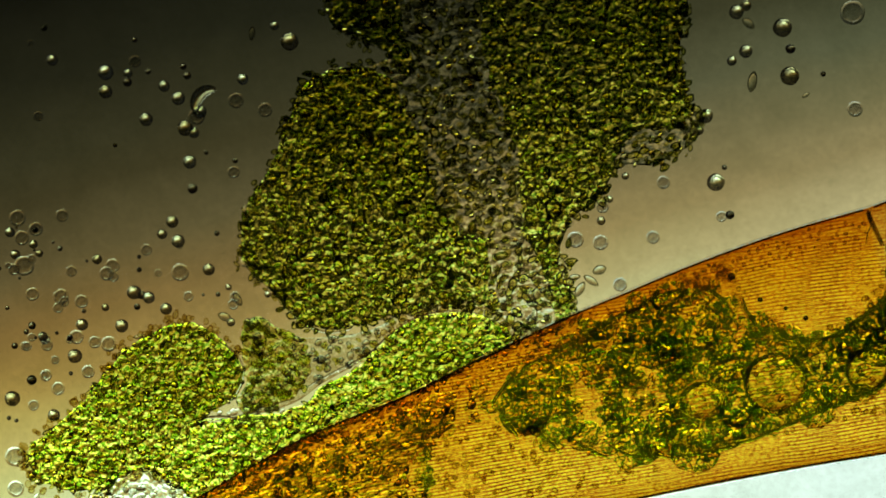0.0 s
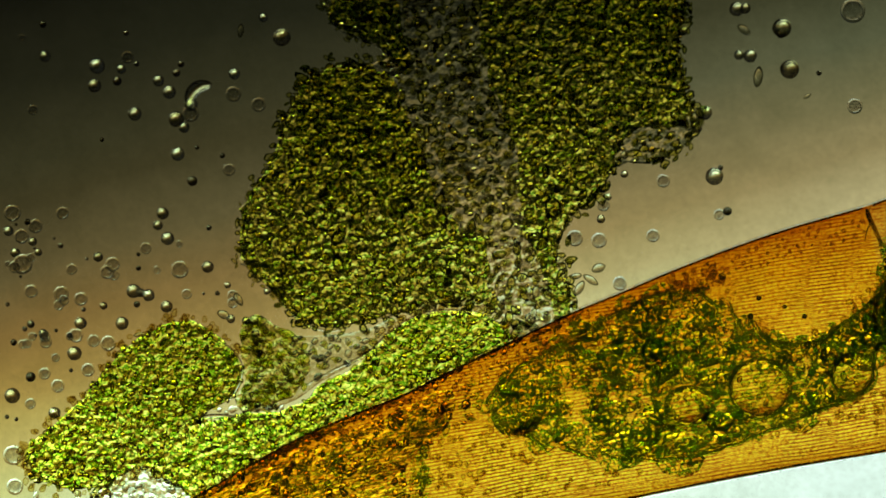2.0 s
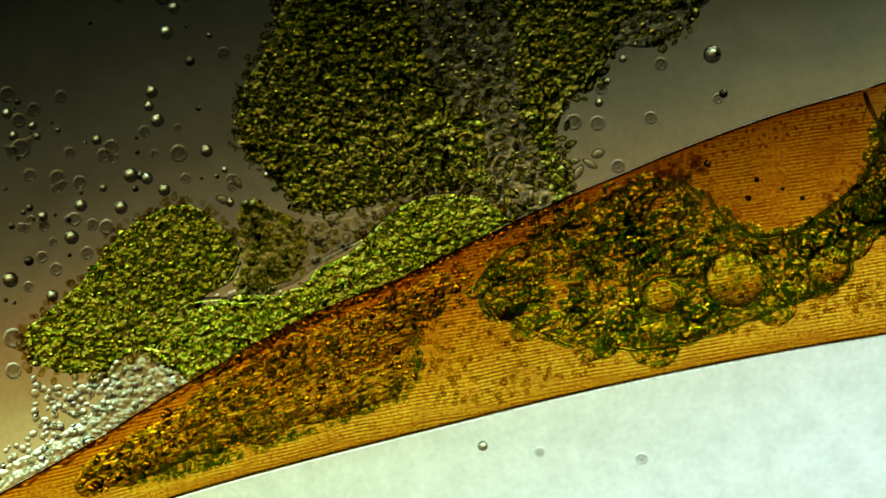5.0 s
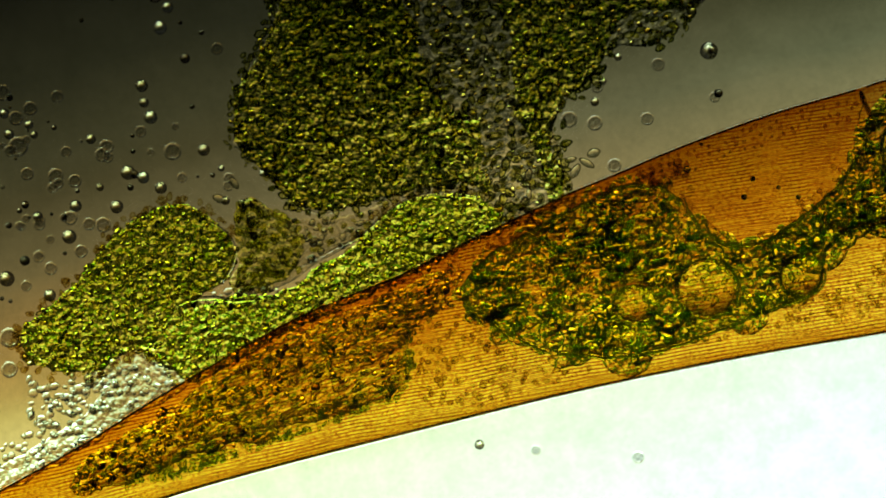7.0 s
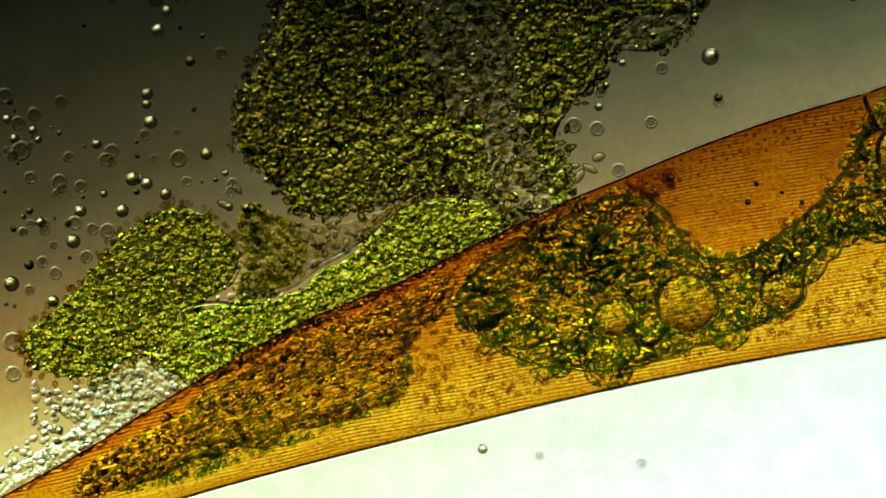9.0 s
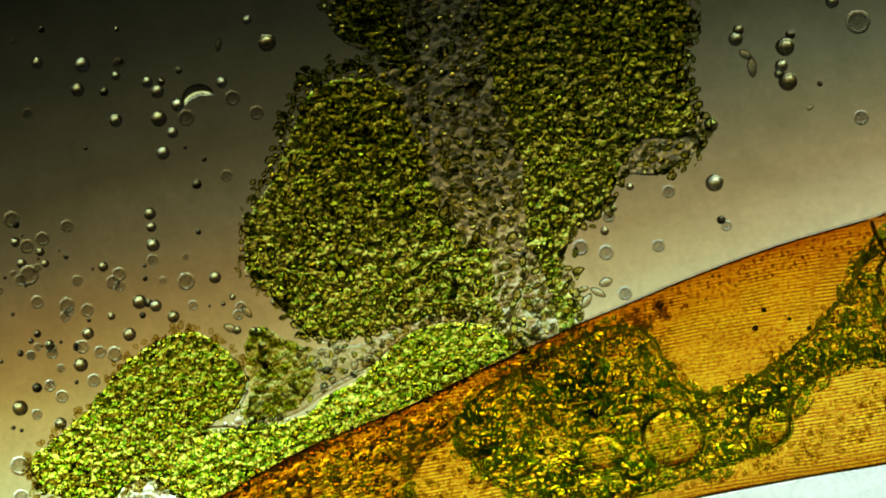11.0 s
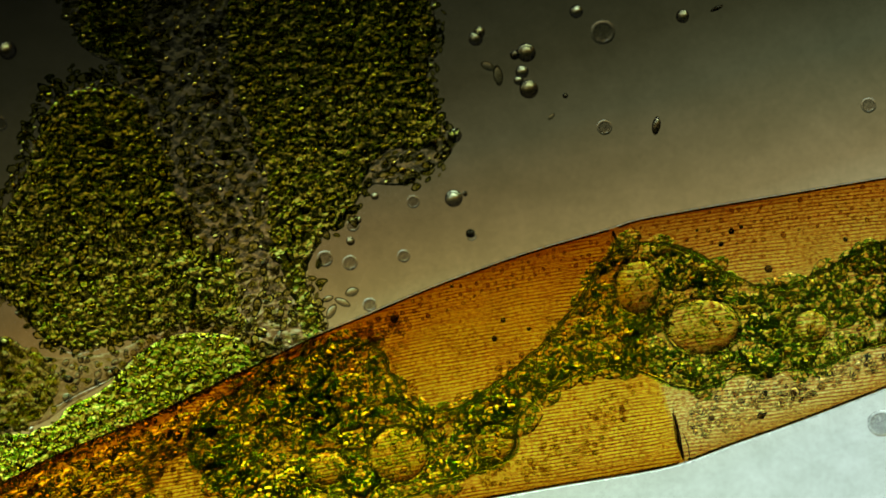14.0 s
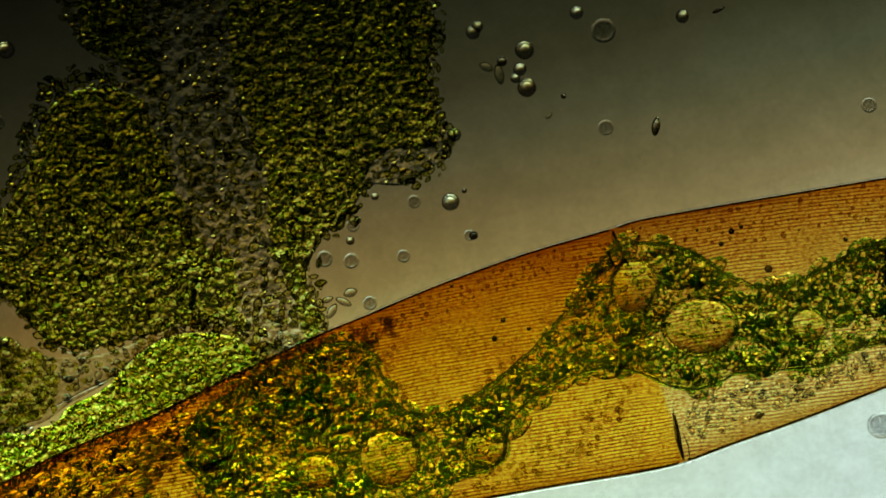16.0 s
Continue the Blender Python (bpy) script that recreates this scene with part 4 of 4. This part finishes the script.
# drifting leftwards, upper area
for x, y, r in ((85, 103, 10), (181, 127, 14), (180, 158, 12), (287, 150, 10), (312, 173, 12), (255, 210, 12), (425, 138, 10), (512, 70, 16), (330, 287, 12), (484, 40, 8),
                (348, 196, 12), (325, 225, 14), (337, 232, 10), (222, 125, 8), (300, 393, 11), (283, 412, 9), (311, 430, 12)):
    particle("droplet", x, y, r, BUBBLE, ROUND, (RNG.normal(-26, 8), RNG.normal(-12, 8)))
for x, y, r in ((73, 48, 6), (220, 145, 8), (337, 332, 9), (410, 280, 5), (195, 255, 4), (360, 270, 4), (255, 125, 5), (232, 68, 5), (57, 404, 6), (380, 415, 5), (320, 115, 6), (328, 130, 7)):
    particle("speck", x, y, r, DARK, SPECK, (RNG.normal(-24, 8), RNG.normal(-10, 8)))
for x, y, r in ((45, 70, 6), (232, 105, 11), (412, 175, 14), (465, 190, 13), (60, 203, 9), (410, 305, 11), (25, 385, 15), (345, 205, 15)):
    particle("faint_droplet", x, y, r, FAINT, PALE_RING, (RNG.normal(-14, 6), RNG.normal(-8, 4)))
particle("spindle", 443, 52, 6, CLEAR, SPIN, (-40, 4), 2.2, 85)

rod = new("curved_rod", tube("curved_rod", [(0.075 * math.cos(a), 0.075 * math.sin(a), 0.035) for a in np.linspace(-0.2, 2.0, 16)], 0.03, 12, True))
rod.data.materials.append(BUBBLE)
tagged(rod, "bright curved rod-shaped granule with a dark outline", "particle", "suspended particles")
MOVES.append((rod, [(t, pose(*P(372 - 16 * settle(t), 186 - 10 * settle(t), 0), 0, 0, 90 - 3 * t)) for t in TIMES]))

# nearly at rest, beside the lower lobe
for x, y, r in ((167, 458, 9), (232, 520, 13), (258, 527, 11), (290, 547, 11), (138, 577, 11), (212, 578, 12), (70, 597, 9), (125, 632, 13), (15, 708, 14), (90, 737, 11),
                (52, 432, 8), (8, 412, 9), (62, 450, 7), (397, 510, 6), (434, 573, 8), (470, 520, 6), (180, 545, 7), (365, 477, 11), (405, 570, 8), (20, 450, 9)):
    particle("droplet", x, y, r, BUBBLE, ROUND, (3, -1), shake=1.0)
for x, y, r in ((240, 455, 4), (245, 523, 8), (48, 579, 7), (38, 588, 5), (18, 612, 6), (48, 675, 9), (118, 663, 4), (238, 545, 6), (5, 545, 4), (100, 440, 5)):
    particle("speck", x, y, r, DARK, SPECK, (2, -2), shake=1.0)
for x, y, r in ((185, 485, 13), (120, 480, 10), (102, 525, 14), (315, 483, 16), (50, 520, 12), (35, 472, 18), (75, 612, 11), (72, 668, 11), (187, 612, 14), (20, 812, 18), (20, 870, 15), (150, 660, 12), (95, 690, 12)):
    particle("faint_droplet", x, y, r, FAINT, PALE_RING, (2, -1), shake=1.0)
HAZE = smooth_line([(-20, 380), (180, 400), (330, 440), (430, 480), (440, 560), (300, 560), (190, 620), (60, 740), (-20, 760)], 20, True)
placed = 0
while placed < 46:
    q = np.array([[RNG.uniform(-20, 440), RNG.uniform(380, 760)]])
    if inside(q, HAZE)[0] and nearest(q, LOBE)[0][0] > 10 and not inside(q, LOBE)[0]:
        if placed % 5 < 3:
            particle("faint_droplet", q[0][0], q[0][1], RNG.uniform(6, 14), FAINT, PALE_RING, (2, -1), shake=1.0)
        else:
            particle("speck", q[0][0], q[0][1], RNG.uniform(2.5, 5), DARK, SPECK, (2, -1), shake=1.0)
        placed += 1
for x, y, r, k, a in ((418, 532, 7, 2.0, -60), (393, 561, 8, 1.7, -25), (243, 597, 5, 2.6, 5), (1048, 497, 7, 2.4, -35), (1028, 512, 8, 2.0, 60), (1015, 530, 7, 2.2, -50), (1062, 478, 9, 1.5, 20), (1020, 492, 6, 2.0, 10)):
    particle("spindle", x, y, r, CLEAR, SPIN, (4, 2), k, a, shake=1.0)

# right of the large mass
particle("droplet", 1271, 322, 16, BUBBLE, ROUND, rows=[(0, 1271, 322), (4, 1270, 307), (7.5, 1272, 298), (11, 1262, 305), (16, 1248, 321)])
particle("speck", 1297, 380, 8, DARK, SPECK, rows=[(0, 1297, 380), (4, 1292, 373), (7.5, 1289, 375), (11, 1275, 371), (16, 1289, 381)])
particle("droplet", 1403, 132, 17, BUBBLE, ROUND, rows=[(0, 1403, 132), (4, 1406, 115), (11, 1393, 124), (16, 1384, 117)])
particle("droplet", 1392, 48, 17, BUBBLE, ROUND, rows=[(0, 1390, 46), (4, 1392, 53), (11, 1388, 62), (16, 1380, 50)])
particle("droplet", 1325, 88, 12, BUBBLE, ROUND, rows=[(0, 1325, 88), (4, 1345, 110), (11, 1382, 96), (16, 1372, 84)])
particle("droplet", 1300, 105, 9, BUBBLE, ROUND, rows=[(0, 1300, 105), (4, 1330, 90), (11, 1378, 110), (16, 1364, 100)])
particle("spindle", 1337, 140, 9, CLEAR, SPIN, stretch=2.2, az=80, rows=[(0, 1337, 142), (4, 1361, 131), (11, 1330, 98), (16, 1335, 93)])
particle("spindle", 1330, 38, 8, CLEAR, SPIN, stretch=1.8, az=-40, rows=[(0, 1330, 38), (4, 1318, 66), (11, 1318, 76), (16, 1312, 80)])
particle("droplet", 1308, 18, 13, BUBBLE, ROUND, rows=[(0, 1308, 18), (4, 1312, 14), (11, 1300, 48), (16, 1288, 18)])
particle("droplet", 1325, 8, 10, BUBBLE, ROUND, rows=[(0, 1325, 6), (4, 1326, 22), (11, 1305, 32), (16, 1296, 8)])
particle("droplet", 1405, 83, 9, DARK, SPECK, rows=[(0, 1405, 83), (4, 1376, 34), (11, 1398, 40), (16, 1340, 70)])
particle("spindle", 1433, 166, 4, CLEAR, SPIN, stretch=2.0, az=30, rows=[(0, 1433, 166), (4, 1442, 175), (11, 1435, 170), (16, 1424, 167)])
for x, y, r in ((1462, 126, 5), (1285, 297, 5), (1205, 12, 5)):
    particle("speck", x, y, r, DARK, SPECK, (-6, 3))
for x, y, r in ((1280, 383, 10), (1178, 323, 12), (1070, 365, 12), (1065, 430, 14), (1020, 425, 15), (1100, 505, 13), (1160, 420, 12), (1520, 190, 14), (1992, 150, 14), (2012, 719, 24), (1143, 1027, 11), (960, 1015, 9), (1515, 20, 22)):
    particle("faint_droplet", x, y, r, FAINT, PALE_RING, (2, -1), shake=1.0)
for x, y, r in ((1067, 390, 8), (1110, 310, 7), (1470, -18, 12), (1660, -11, 12), (1253, 202, 13), (1240, 228, 9), (1215, 55, 8), (1080, 352, 7), (861, 1002, 9)):
    particle("droplet", x, y, r, BUBBLE, ROUND, (1, 0), shake=0.8)
particle("speck", 1615, 184, 8, DARK, SPECK, stretch=2.2, az=75)
particle("speck", 1728, -24, 4, DARK, SPECK, stretch=3.2, az=24)
particle("speck", 1288, 492, 7, DARK, SPECK, rows=[(0, 1300, 490), (4.7, 1266, 497), (7, 1233, 511), (11, 1164, 524), (16, 1136, 535)])


# ---- motion ----
def motions():
    for ob, rows in MOVES:
        walk(ob, rows)


motions()
